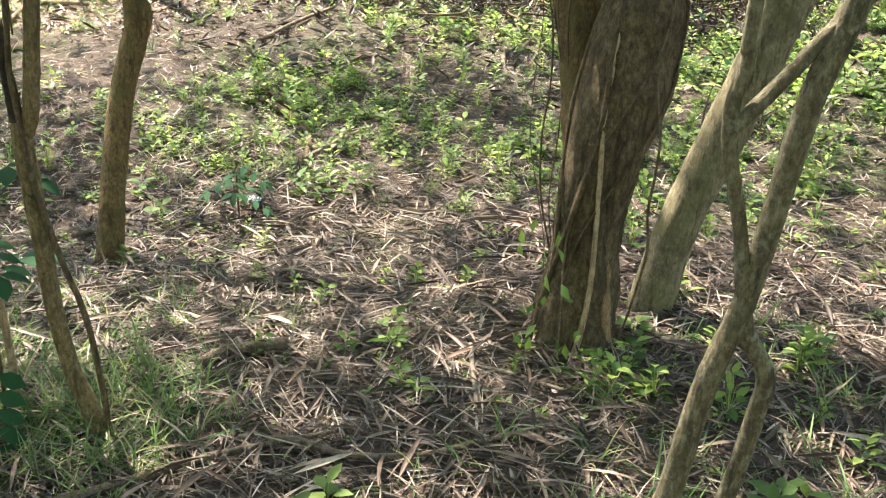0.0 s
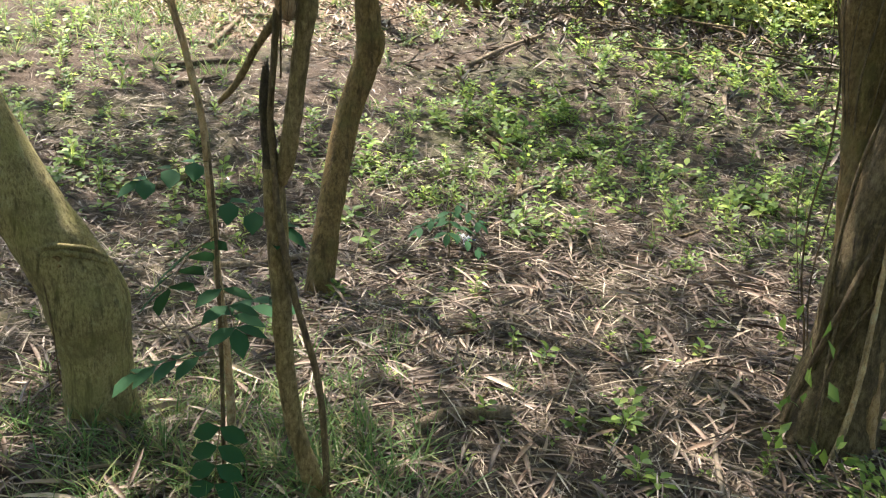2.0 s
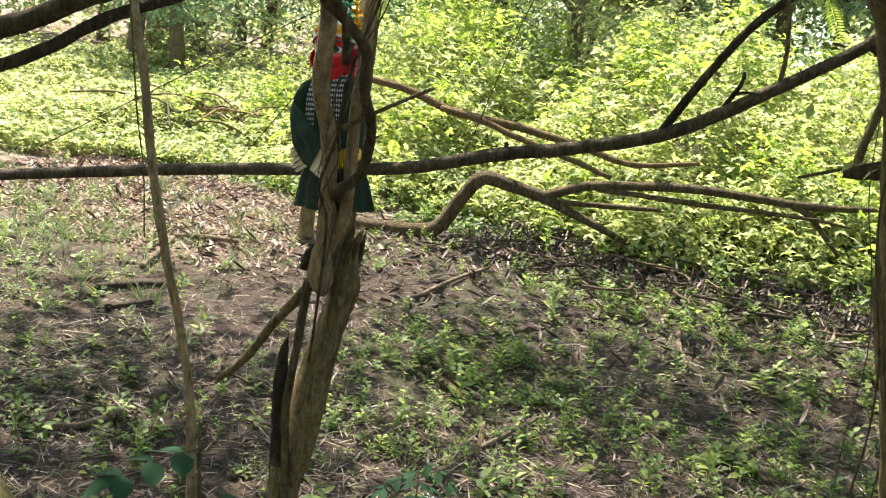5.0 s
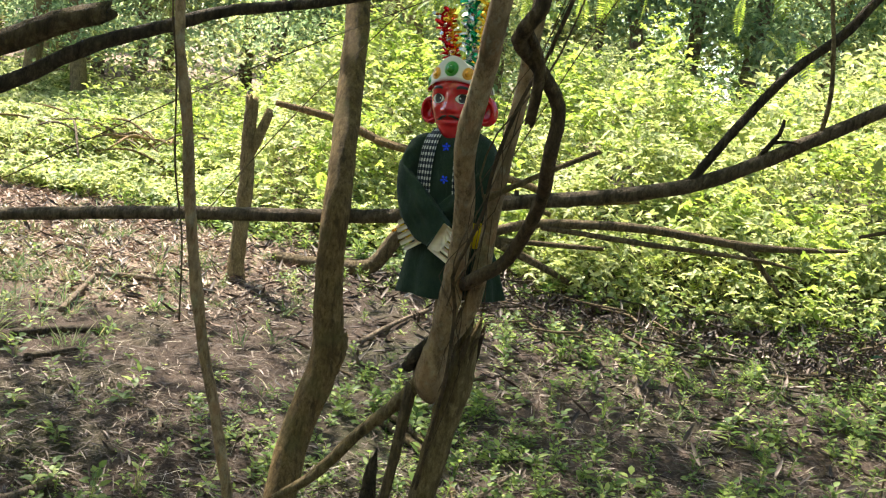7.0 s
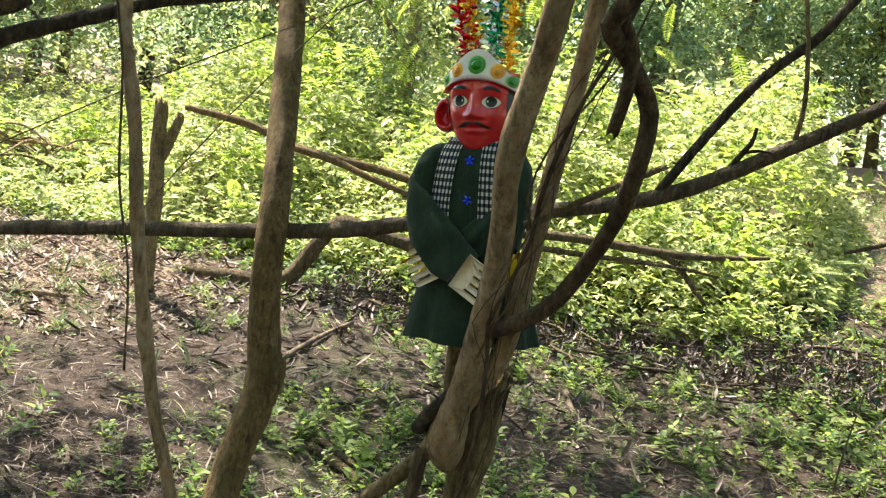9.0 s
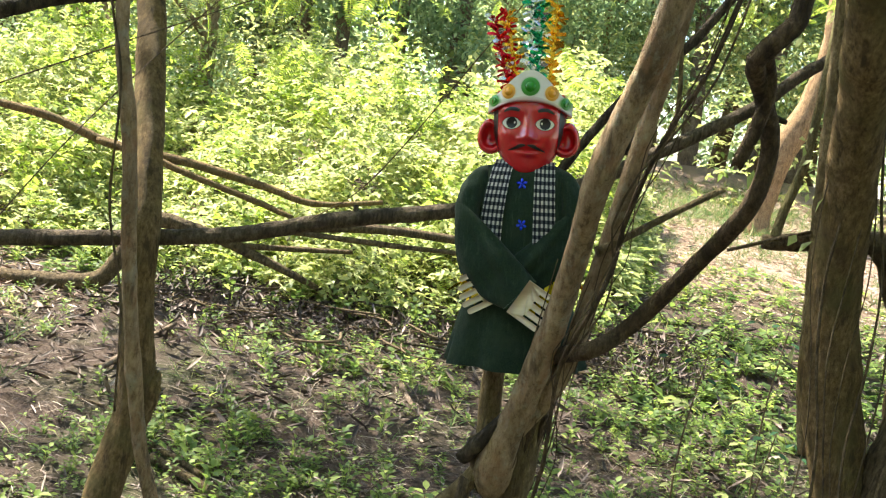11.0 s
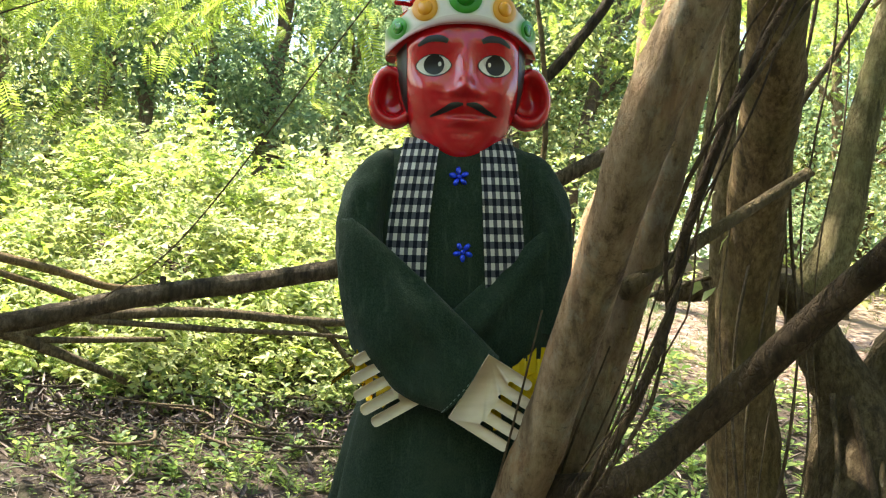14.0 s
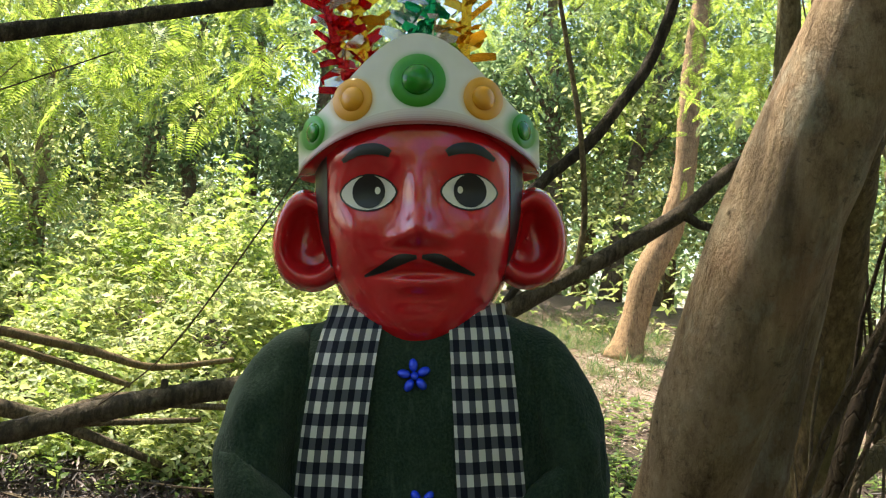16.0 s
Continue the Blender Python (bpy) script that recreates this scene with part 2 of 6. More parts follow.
def many(name, base_v, base_f, rot, scale, place, mat, bend=None):
    """One mesh of many copies of a small base mesh (quads or triangles), at turns, scales and places given as arrays."""
    base_v, base_f = np.asarray(base_v, float), np.asarray(base_f, int)
    n, nv, k = len(place), len(base_v), base_f.shape[1]
    sv = base_v[None] * (scale[:, None, None] if scale.ndim == 1 else scale[:, None, :])
    v = np.einsum("nij,nvj->nvi", rot, sv) + place[:, None]
    f = (base_f[None] + (np.arange(n) * nv)[:, None, None]).reshape(-1, k)
    me = bpy.data.meshes.new(name)
    me.vertices.add(n * nv)
    me.vertices.foreach_set("co", v.ravel())
    me.loops.add(f.size)
    me.loops.foreach_set("vertex_index", f.ravel())
    me.polygons.add(len(f))
    me.polygons.foreach_set("loop_start", np.arange(len(f)) * k)
    me.polygons.foreach_set("loop_total", np.full(len(f), k))
    me.polygons.foreach_set("use_smooth", np.ones(len(f), bool))
    me.materials.append(mat)
    me.update(calc_edges=True)
    return me


def turns(yaw, pitch, roll):
    """Arrays of turns: x is the thing's length, lifted by pitch, about which it rolls."""
    cy, sy, cp, sp, cr, sr = np.cos(yaw), np.sin(yaw), np.cos(pitch), np.sin(pitch), np.cos(roll), np.sin(roll)
    o, l = np.zeros_like(yaw), np.ones_like(yaw)
    rz = np.stack([np.stack([cy, -sy, o], -1), np.stack([sy, cy, o], -1), np.stack([o, o, l], -1)], -2)
    ry = np.stack([np.stack([cp, o, -sp], -1), np.stack([o, l, o], -1), np.stack([sp, o, cp], -1)], -2)
    rx = np.stack([np.stack([l, o, o], -1), np.stack([o, cr, -sr], -1), np.stack([o, sr, cr], -1)], -2)
    return rz @ ry @ rx


def leaf(length, width, n=3, fold=0.25, curl=0.25, widest=0.4):
    """A leaf along x with a midrib fold and a curl: three points at each station, quads between."""
    v, f = [], []
    for i in range(n + 1):
        u = i / n
        w = width / 2 * (math.sin(math.pi * u ** (math.log(0.5) / math.log(widest))) * 0.97 + 0.03)
        x, z = length * u, -curl * length * u * u
        v += [(x, -w, z + fold * w), (x, 0, z), (x, w, z + fold * w)]
    for i in range(n):
        a = 3 * i
        f += [(a, a + 3, a + 4, a + 1), (a + 1, a + 4, a + 5, a + 2)]
    return np.array(v), np.array(f)


def joined(pieces):
    """Base meshes put together: pieces of (verts, faces, 4x4)."""
    vs, fs, o = [], [], 0
    for v, f, m in pieces:
        m = np.array(m)
        vs.append(np.asarray(v) @ m[:3, :3].T + m[:3, 3])
        fs.append(np.asarray(f) + o)
        o += len(v)
    return np.concatenate(vs), np.concatenate(fs)


def smooth_path(pts, step):
    p = np.array(pts, float)
    p = np.vstack([2 * p[0] - p[1], p, 2 * p[-1] - p[-2]])
    out = []
    for i in range(1, len(p) - 2):
        n = max(2, int(np.linalg.norm(p[i + 1, :3] - p[i, :3]) / step))
        for k in range(n):
            t = k / n
            out.append(0.5 * (2 * p[i] + (p[i + 1] - p[i - 1]) * t + (2 * p[i - 1] - 5 * p[i] + 4 * p[i + 1] - p[i + 2]) * t * t + (3 * p[i] - p[i - 1] - 3 * p[i + 1] + p[i + 2]) * t ** 3))
    out.append(p[-2])
    return np.array(out)


def sweep(pts, seg=12, step=0.03, rough=0.06, lumps=(), broken=0.0, flare=0.0):
    """A limb: rows of x, y, z, radius smoothed into a tube of uneven bark. lumps: (part of the length, gain, spread).
    broken: how jagged the far end is. flare: how far the foot spreads."""
    p = smooth_path(pts, step)
    xyz, rad = p[:, :3], np.abs(p[:, 3])
    n = len(p)
    tan = np.gradient(xyz, axis=0)
    tan /= np.linalg.norm(tan, axis=1)[:, None] + 1e-9
    side = np.cross(tan[0], (0.31, 0.87, 0.12))
    verts, faces = [], []
    s = random.random() * 50
    for i in range(n):
        side = side - tan[i] * (side @ tan[i])
        side /= np.linalg.norm(side)
        up = np.cross(tan[i], side)
        u = i / (n - 1)
        gain = 1 + sum(g * math.exp(-(((u - c) / w) ** 2)) for c, g, w in lumps) + flare * math.exp(-u * n * step / 0.08)
        for k in range(seg):
            a = 2 * math.pi * k / seg
            d = side * math.cos(a) + up * math.sin(a)
            q = xyz[i] + d * rad[i]
            r = rad[i] * gain * (1 + rough * (noise.noise(Vector(q) * (0.55 / max(rad[i], 0.012)) + Vector((s, 0, 0))) + 0.5 * noise.noise(Vector((q[0] * 60, q[1] * 60, q[2] * 12)))))
            if flare:
                r *= 1 + 0.25 * flare * math.exp(-u * n * step / 0.1) * math.sin(3 * a + s)
            q = xyz[i] + d * r
            if broken and i == n - 1:
                q = q + tan[i] * broken * random.uniform(-1, 1)
            verts.append(q)
        if i:
            b = (i - 1) * seg
            faces += [(b + k, b + (k + 1) % seg, b + seg + (k + 1) % seg, b + seg + k) for k in range(seg)]
    verts += [xyz[0], xyz[-1] - tan[-1] * broken * 0.6]
    faces += [((k + 1) % seg, k, n * seg) for k in range(seg)]
    b = (n - 1) * seg
    faces += [(b + k, b + (k + 1) % seg, n * seg + 1) for k in range(seg)]
    return verts, faces


def part(name, geo, mat, parent, label=""):
    me = geo if isinstance(geo, bpy.types.Mesh) else mesh_of(name, *geo, mat)
    ob = new(name, me)
    ob.parent = parent
    if label:
        ob["label"] = label
    return ob


def thing(name, label, category, group="", kind=""):
    return tagged(new(name), label, category, group, kind)


def single(name, geo, mat, label, category, group="", kind=""):
    me = geo if isinstance(geo, bpy.types.Mesh) else mesh_of(name, *geo, mat)
    return tagged(new(name, me), label, category, group, kind)


# ---- the ground ----
def height(x, y):
    """The forest floor: a shallow dip behind the first trees, a slow rise towards the back."""
    x, y = np.clip(np.asarray(x, float), -60, 60), np.clip(np.asarray(y, float), -60, 60)
    h = 0.06 + 0.05 * np.tanh(x * 0.8)
    h = h - 0.09 * np.exp(-(((y - 1.5) / 0.9) ** 2)) * (1 / (1 + np.exp((x - 0.6) * 4)))
    h = h - 0.13 * np.exp(-(((x + 1.6) / 1.1) ** 2) - ((y - 1.5) / 0.75) ** 2)
    h = h - 0.05 * np.exp(-(((y - 2.9) / 0.9) ** 2))
    rise = np.log1p(np.exp((y - 4.6) * 1.6)) / 1.6
    h = h + 0.13 * np.minimum(rise, 12) * (0.65 + 0.35 * np.tanh((x + 2.5) * 0.6))
    h = h + 0.02 * np.sin(x * 2.3 + 1.1 * y) * np.sin(y * 1.7 + 0.4) + 0.012 * np.sin(x * 6.1 + 2) * np.sin(y * 5.3 - x)
    return h


def build_ground():
    xs = np.concatenate([np.linspace(-400, -16, 14), np.linspace(-15, -5, 40), np.arange(-4.9, 3.4, 0.035), np.linspace(3.5, 15, 44), np.linspace(16, 400, 14)])
    ys = np.concatenate([np.linspace(-400, -10, 12), np.linspace(-9, -1.1, 30), np.arange(-1.0, 5.6, 0.035), np.linspace(5.7, 18, 60), np.linspace(20, 500, 14)])
    gx, gy = np.meshgrid(xs, ys)
    z = height(gx, gy)
    near = (np.abs(gx) < 6) & (gy > -2) & (gy < 6)
    z = z + np.where(near, 1, 0) * rng.normal(0, 0.006, z.shape)
    v = np.stack([gx, gy, z], -1).reshape(-1, 3)
    ny, nx = gx.shape
    a = (np.arange(ny - 1)[:, None] * nx + np.arange(nx - 1)).ravel()
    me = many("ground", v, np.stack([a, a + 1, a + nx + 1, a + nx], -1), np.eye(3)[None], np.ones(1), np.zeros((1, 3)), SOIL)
    return tagged(new("ground", me), "dark brown forest soil with trodden litter, coloured lighter where sun falls", "ground", "", "structure")


build_ground()


# ---- trees and branches ----
def limb(parent, name, rows, mat, **kw):
    return part(name, sweep(rows, **kw), mat, parent)


def crown(parent, centre, size, count, mat=None, leaf_len=0.07):
    """Leaves in many small clumps, uneven and full of gaps, above the limbs; out of view, added for their shade."""
    c = np.array(centre)
    clumps = c + rng.normal(0, 1, (max(6, count // 45), 3)) * np.array(size) * 0.5
    at = clumps[rng.integers(0, len(clumps), count)] + rng.normal(0, 0.16, (count, 3))
    v, f = leaf(1.0, 0.42, 2, 0.2, 0.2)
    rot = turns(rng.uniform(0, 6.28, count), rng.normal(-0.3, 0.5, count), rng.normal(0, 0.6, count))
    me = many("crown", v, f, rot, rng.uniform(0.6, 1.3, count) * leaf_len, at, mat or G_TREE)
    return part("crown", me, None, parent)


# the tree whose fork holds the doll: a stem, its broken top, a burl and the limbs out of it
fork_tree = thing("forked_tree", "slender grey-brown forked tree with a burl and a broken stem", "tree")
limb(fork_tree, "stem", [(0.1, 0.1, 0.0, 0.034), (0.082, 0.09, 0.08, 0.026), (0.069, 0.081, 0.12, 0.023), (0.029, 0.057, 0.27, 0.021), (0.007, 0.044, 0.44, 0.021), (-0.003, 0.038, 0.61, 0.022), (-0.014, 0.03, 0.8, 0.023), (-0.02, 0.028, 0.89, 0.021)], BARK, seg=16, step=0.015, rough=0.1, flare=0.3)
limb(fork_tree, "broken_top", [(-0.02, 0.028, 0.87, 0.018), (-0.03, 0.024, 0.95, 0.015), (-0.036, 0.02, 1.02, 0.012), (-0.036, 0.02, 1.1, 0.006)], BARK_DARK, seg=10, step=0.012, rough=0.3, broken=0.02)
limb(fork_tree, "trunk", [(-0.005, 0.036, 0.86, 0.0155), (0.018, 0.03, 0.93, 0.0181), (0.034, 0.032, 1.05, 0.0176), (0.045, 0.036, 1.15, 0.0176), (0.05, 0.036, 1.185, 0.0185), (0.053, 0.037, 1.215, 0.0206), (0.055, 0.038, 1.245, 0.0202), (0.059, 0.038, 1.275, 0.0163), (0.064, 0.038, 1.298, 0.0112)], BARK, seg=20, step=0.01, rough=0.13, broken=0.02)
limb(fork_tree, "burl", [(0.034, 0.012, 1.2, 0.004), (0.03, 0.008, 1.212, 0.0135), (0.024, 0.006, 1.228, 0.0145), (0.014, 0.01, 1.245, 0.010), (0.008, 0.012, 1.262, 0.004)], BARK_ROUGH, seg=16, step=0.006, rough=0.35)
for k in range(9):
    a = 0.7 * k
    limb(fork_tree, "splinter", [(0.056 + 0.016 * math.cos(a), 0.038 + 0.016 * math.sin(a), 1.25, 0.004), (0.06 + 0.015 * math.cos(a), 0.038 + 0.015 * math.sin(a), 1.28, 0.0036), (0.064 + 0.015 * math.cos(a), 0.038 + 0.015 * math.sin(a), 1.298 + 0.014 * math.sin(2.3 * k), 0.0016)], BARK_HOOK, seg=6, step=0.006, rough=0.4, broken=0.004)
limb(fork_tree, "root", [(0.0, 0.0, 1.24, 0.008), (0.014, -0.012, 1.262, 0.008), (0.036, -0.006, 1.29, 0.009), (0.05, 0.02, 1.31, 0.008)], BARK_DARK, seg=10, step=0.006, rough=0.2)
limb(fork_tree, "limb", [(0.036, 0.01, 1.2, 0.004), (0.034, 0.006, 1.212, 0.0145), (0.0325, 0.001, 1.23, 0.0195), (0.034, -0.004, 1.25, 0.0188), (0.0385, -0.01, 1.275, 0.016), (0.0462, -0.0178, 1.3, 0.0146), (0.0631, -0.0505, 1.4, 0.0123), (0.0695, -0.0722, 1.46, 0.0116), (0.0725, -0.0995, 1.509, 0.0117), (0.0757, -0.1145, 1.545, 0.0128), (0.0833, -0.1227, 1.583, 0.0122), (0.0925, -0.1336, 1.619, 0.0119), (0.104, -0.1524, 1.68, 0.0117), (0.13, -0.17, 1.9, 0.0125), (0.19, -0.19, 2.4, 0.011), (0.3, -0.1, 3.3, 0.008)], BARK_LIMB, seg=28, step=0.008, rough=0.1)
limb(fork_tree, "limb", [(0.045, -0.01, 1.28, 0.0108), (0.0738, -0.016, 1.33, 0.0104), (0.0863, -0.0307, 1.385, 0.0099), (0.0922, -0.0417, 1.44, 0.0094), (0.1009, -0.0578, 1.51, 0.009), (0.1102, -0.063, 1.6, 0.0084), (0.1177, -0.0767, 1.67, 0.0086), (0.13, -0.08, 1.85, 0.0081), (0.18, -0.02, 2.5, 0.0054)], BARK_LIMB, seg=16, step=0.015, rough=0.1)
limb(fork_tree, "hooked_limb", [(0.07, -0.035, 1.368, 0.00836), (0.1, -0.075, 1.388, 0.00810), (0.13, -0.07, 1.415, 0.00774), (0.17, -0.115, 1.486, 0.00739), (0.192, -0.176, 1.543, 0.00739), (0.195, -0.187, 1.592, 0.00704), (0.176, -0.216, 1.628, 0.00704), (0.163, -0.24, 1.647, 0.00774), (0.178, -0.25, 1.668, 0.00704), (0.186, -0.25, 1.70, 0.00704), (0.19, -0.25, 1.9, 0.00634), (0.2, -0.2, 2.6, 0.00422)], BARK_HOOK, seg=14, step=0.01, rough=0.1)
limb(fork_tree, "hanging_twig", [(0.17, -0.235, 1.655, 0.00484), (0.18, -0.22, 1.63, 0.00563), (0.178, -0.208, 1.6, 0.00563), (0.172, -0.196, 1.571, 0.00449)], BARK_HOOK, seg=10, step=0.008, rough=0.12, broken=0.004)
limb(fork_tree, "hanging_branch", [(0.03, 0.0, 1.25, 0.0101), (-0.0, 0.01, 1.2, 0.0092), (-0.06, 0.02, 1.13, 0.008), (-0.13, 0.035, 1.04, 0.0076), (-0.19, 0.045, 0.985, 0.0059)], BARK, seg=12, step=0.012, rough=0.16, broken=0.008)
limb(fork_tree, "twining_stem", [(0.1, 0.09, 0.05, 0.009), (0.115, 0.07, 0.2, 0.0085), (0.1, 0.05, 0.42, 0.008), (0.05, 0.03, 0.6, 0.008), (0.012, 0.015, 0.78, 0.008), (0.0, 0.01, 0.9, 0.007), (-0.01, 0.008, 1.0, 0.0065), (0.0, 0.006, 1.12, 0.007), (0.008, 0.004, 1.22, 0.008)], VINE, seg=8, step=0.015, rough=0.15)
limb(fork_tree, "side_twig", [(0.088, -0.066, 1.475, 0.005), (0.113, -0.054, 1.493, 0.0036), (0.155, -0.03, 1.523, 0.0033), (0.195, -0.006, 1.55, 0.003)], BARK, seg=8, step=0.012, rough=0.15, broken=0.002)
for k in range(7):
    x0, z0 = 0.055 + 0.008 * k, 1.46 - 0.012 * (k % 3)
    limb(fork_tree, "fibre", [(x0, -0.045 - 0.004 * k, z0, 0.0005), (x0 - 0.006 + 0.004 * math.sin(k), -0.04, z0 - 0.06, 0.0006), (x0 - 0.012, -0.03 + 0.003 * k, z0 - 0.12, 0.0006), (x0 - 0.014 + 0.008 * math.sin(2 * k), -0.02, z0 - 0.17 - 0.01 * (k % 4), 0.0004)], VINE, seg=5, step=0.02, rough=0.1)
for k in range(5):
    ph, am = 1.7 * k, 0.003 + 0.0028 * k
    rows = [(0.3, 0.0, 2.7), (0.2, -0.06, 1.95), (0.155, -0.1, 1.68), (0.13, -0.1, 1.597), (0.117, -0.1, 1.553), (0.104, -0.1, 1.503), (0.1, -0.1, 1.468), (0.091, -0.1, 1.426), (0.08, -0.09, 1.385), (0.077, -0.06, 1.346), (0.076, -0.06, 1.286), (0.072, -0.06, 1.240), (0.05, -0.03, 1.1)]
    rows = [(x + am * math.sin(ph + 1.3 * i), y + am * math.cos(ph + 1.1 * i), z, (0.0023, 0.0007, 0.0005, 0.0011, 0.0005)[k]) for i, (x, y, z) in enumerate(rows[: 13 - k % 4])]
    limb(fork_tree, "hanging_vine", rows, (BARK_HOOK, VINE)[k % 2], seg=6, step=0.02, rough=0.2)
crown(fork_tree, (0.2, 0.0, 4.2), (0.9, 0.9, 0.6), 900)

# the leaning trunk behind it, with a torn stub
lean_tree = thing("leaning_tree", "leaning brown tree trunk with a torn stub on its side", "tree")
limb(lean_tree, "trunk", [(-0.82, 1.1, -0.32, 0.06), (-0.845, 1.14, -0.14, 0.054), (-0.875, 1.2, 0.05, 0.049), (-0.915, 1.3, 0.3, 0.047), (-0.935, 1.38, 0.5, 0.047), (-0.915, 1.45, 0.72, 0.046), (-0.93, 1.46, 0.85, 0.043), (-0.95, 1.46, 1.0, 0.041), (-0.97, 1.48, 1.2, 0.04), (-1.08, 1.65, 1.55, 0.04), (-1.19, 1.8, 1.85, 0.039), (-1.5, 2.1, 2.7, 0.034), (-1.7, 2.3, 4.0, 0.02)], BARK_BROWN, seg=22, step=0.02, rough=0.09, lumps=[(0.26, 0.06, 0.02)], flare=0.35)
limb(lean_tree, "stub", [(-0.905, 1.45, 0.66, 0.02), (-0.893, 1.455, 0.71, 0.03), (-0.884, 1.46, 0.755, 0.029), (-0.876, 1.465, 0.795, 0.02), (-0.87, 1.47, 0.815, 0.008)], BARK_BROWN, seg=12, step=0.01, rough=0.3, broken=0.012)
crown(lean_tree, (-1.7, 2.4, 4.6), (1.7, 1.5, 0.7), 2600)

# thick bowed trunk close to the path
bowed_tree = thing("bowed_tree", "thick bowed tree trunk with smooth greenish bark", "tree")
limb(bowed_tree, "trunk", [(-0.625, 0.04, -0.12, 0.105), (-0.636, 0.032, 0.03, 0.095), (-0.644, 0.028, 0.205, 0.093), (-0.66, 0.018, 0.36, 0.098), (-0.71, -0.012, 0.48, 0.093), (-0.77, -0.05, 0.6, 0.086), (-0.84, -0.09, 0.76, 0.082), (-1.0, -0.2, 1.15, 0.075), (-1.15, -0.3, 1.7, 0.07), (-1.3, -0.3, 3.2, 0.05)], BARK_GREEN, seg=28, step=0.02, rough=0.06, lumps=[(0.125, 0.08, 0.02)], flare=0.15)
for dz, r in ((0.0, 0.009), (0.018, 0.007), (-0.016, 0.006)):
    limb(bowed_tree, "bark_fold", [(-0.69, -0.098, 0.5 + dz, r * 0.4), (-0.662, -0.084, 0.517 + dz, r), (-0.642, -0.062, 0.522 + dz, r), (-0.622, -0.028, 0.513 + dz, r * 1.1), (-0.614, 0.018, 0.492 + dz, r), (-0.608, 0.05, 0.465 + dz, r * 0.6)], BARK_GREEN, seg=10, step=0.008, rough=0.3)
limb(bowed_tree, "knot", [(-0.648 + 0.016 * math.cos(a), -0.071 + 0.009 * math.cos(a), 0.497 + 0.014 * math.sin(a), 0.006) for a in np.linspace(0.4, 5.9, 9)], BARK_BROWN, seg=8, step=0.006, rough=0.2)
limb(bowed_tree, "vine", [(-0.69, -0.1, 0.55, 0.002), (-0.668, -0.094, 0.46, 0.0026), (-0.662, -0.09, 0.4, 0.0022), (-0.655, -0.085, 0.3, 0.0024), (-0.66, -0.075, 0.16, 0.002)], VINE, seg=6, step=0.015, rough=0.2)
crown(bowed_tree, (-1.5, -0.2, 4.2), (1.6, 1.4, 0.7), 2400)

# thin crooked sapling stem
thin_tree = thing("thin_tree", "thin crooked grey sapling stem", "tree")
limb(thin_tree, "stem", [(-0.215, 0.105, 0.0, 0.0121), (-0.23, 0.097, 0.33, 0.0098), (-0.25, 0.09, 0.54, 0.0091), (-0.265, 0.085, 0.75, 0.0095), (-0.285, 0.08, 0.92, 0.0082), (-0.33, 0.078, 1.06, 0.0082), (-0.36, 0.072, 1.15, 0.0082), (-0.378, 0.05, 1.27, 0.0079), (-0.388, 0.035, 1.36, 0.0082), (-0.4, 0.015, 1.5, 0.0076), (-0.42, 0.0, 1.64, 0.0072), (-0.45, 0.0, 2.1, 0.0059), (-0.5, 0.1, 3.2, 0.0033)], BARK_LIMB, seg=12, step=0.012, rough=0.16, lumps=[(0.385, 0.25, 0.008), (0.47, 0.2, 0.01)])
limb(thin_tree, "vine", [(-0.378, 0.028, 1.2, 0.0015), (-0.385, 0.02, 1.32, 0.0013), (-0.412, 0.02, 1.42, 0.0015), (-0.405, -0.01, 1.55, 0.0013), (-0.435, 0.0, 1.66, 0.0015), (-0.44, 0.0, 1.9, 0.0013)], VINE, seg=6, step=0.012, rough=0.2)

# heavy tree of two stems fused at the foot: a straight one, and a dark furrowed one that forks at head height
vine_tree = thing("double_tree", "heavy double tree, one stem straight, one dark and forking, with vines", "tree")
MAIN = [(0.955, 1.22, -0.12, 0.165), (0.958, 1.233, 0.08, 0.138), (0.95, 1.27, 0.35, 0.108), (0.958, 1.31, 0.6, 0.12), (0.98, 1.365, 0.87, 0.136), (0.998, 1.42, 1.08, 0.122), (0.985, 1.45, 1.19, 0.1), (0.94, 1.47, 1.29, 0.066), (0.893, 1.48, 1.36, 0.053), (0.862, 1.48, 1.41, 0.048), (0.835, 1.48, 1.452, 0.042), (0.79, 1.485, 1.472, 0.03), (0.72, 1.49, 1.466, 0.024), (0.64, 1.49, 1.447, 0.022), (0.575, 1.49, 1.434, 0.02), (0.54, 1.49, 1.43, 0.017)]
limb(vine_tree, "trunk", MAIN, BARK_ROUGH, seg=32, step=0.02, rough=0.14, flare=0.2)
limb(vine_tree, "limb", [(0.805, 1.482, 1.462, 0.024), (0.835, 1.48, 1.475, 0.037), (0.863, 1.48, 1.5, 0.043), (0.884, 1.48, 1.545, 0.042), (0.898, 1.48, 1.6, 0.039), (0.906, 1.48, 1.68, 0.036), (0.915, 1.48, 1.83, 0.033), (0.97, 1.5, 2.2, 0.03), (1.1, 1.55, 3.2, 0.02)], BARK_GREEN, seg=22, step=0.015, rough=0.1)
limb(vine_tree, "limb", [(0.99, 1.46, 1.15, 0.085), (1.045, 1.475, 1.3, 0.072), (1.1, 1.48, 1.43, 0.06), (1.2, 1.5, 1.58, 0.05), (1.5, 1.58, 2.1, 0.04), (1.8, 1.65, 3.0, 0.025)], BARK_ROUGH, seg=20, step=0.02, rough=0.14)
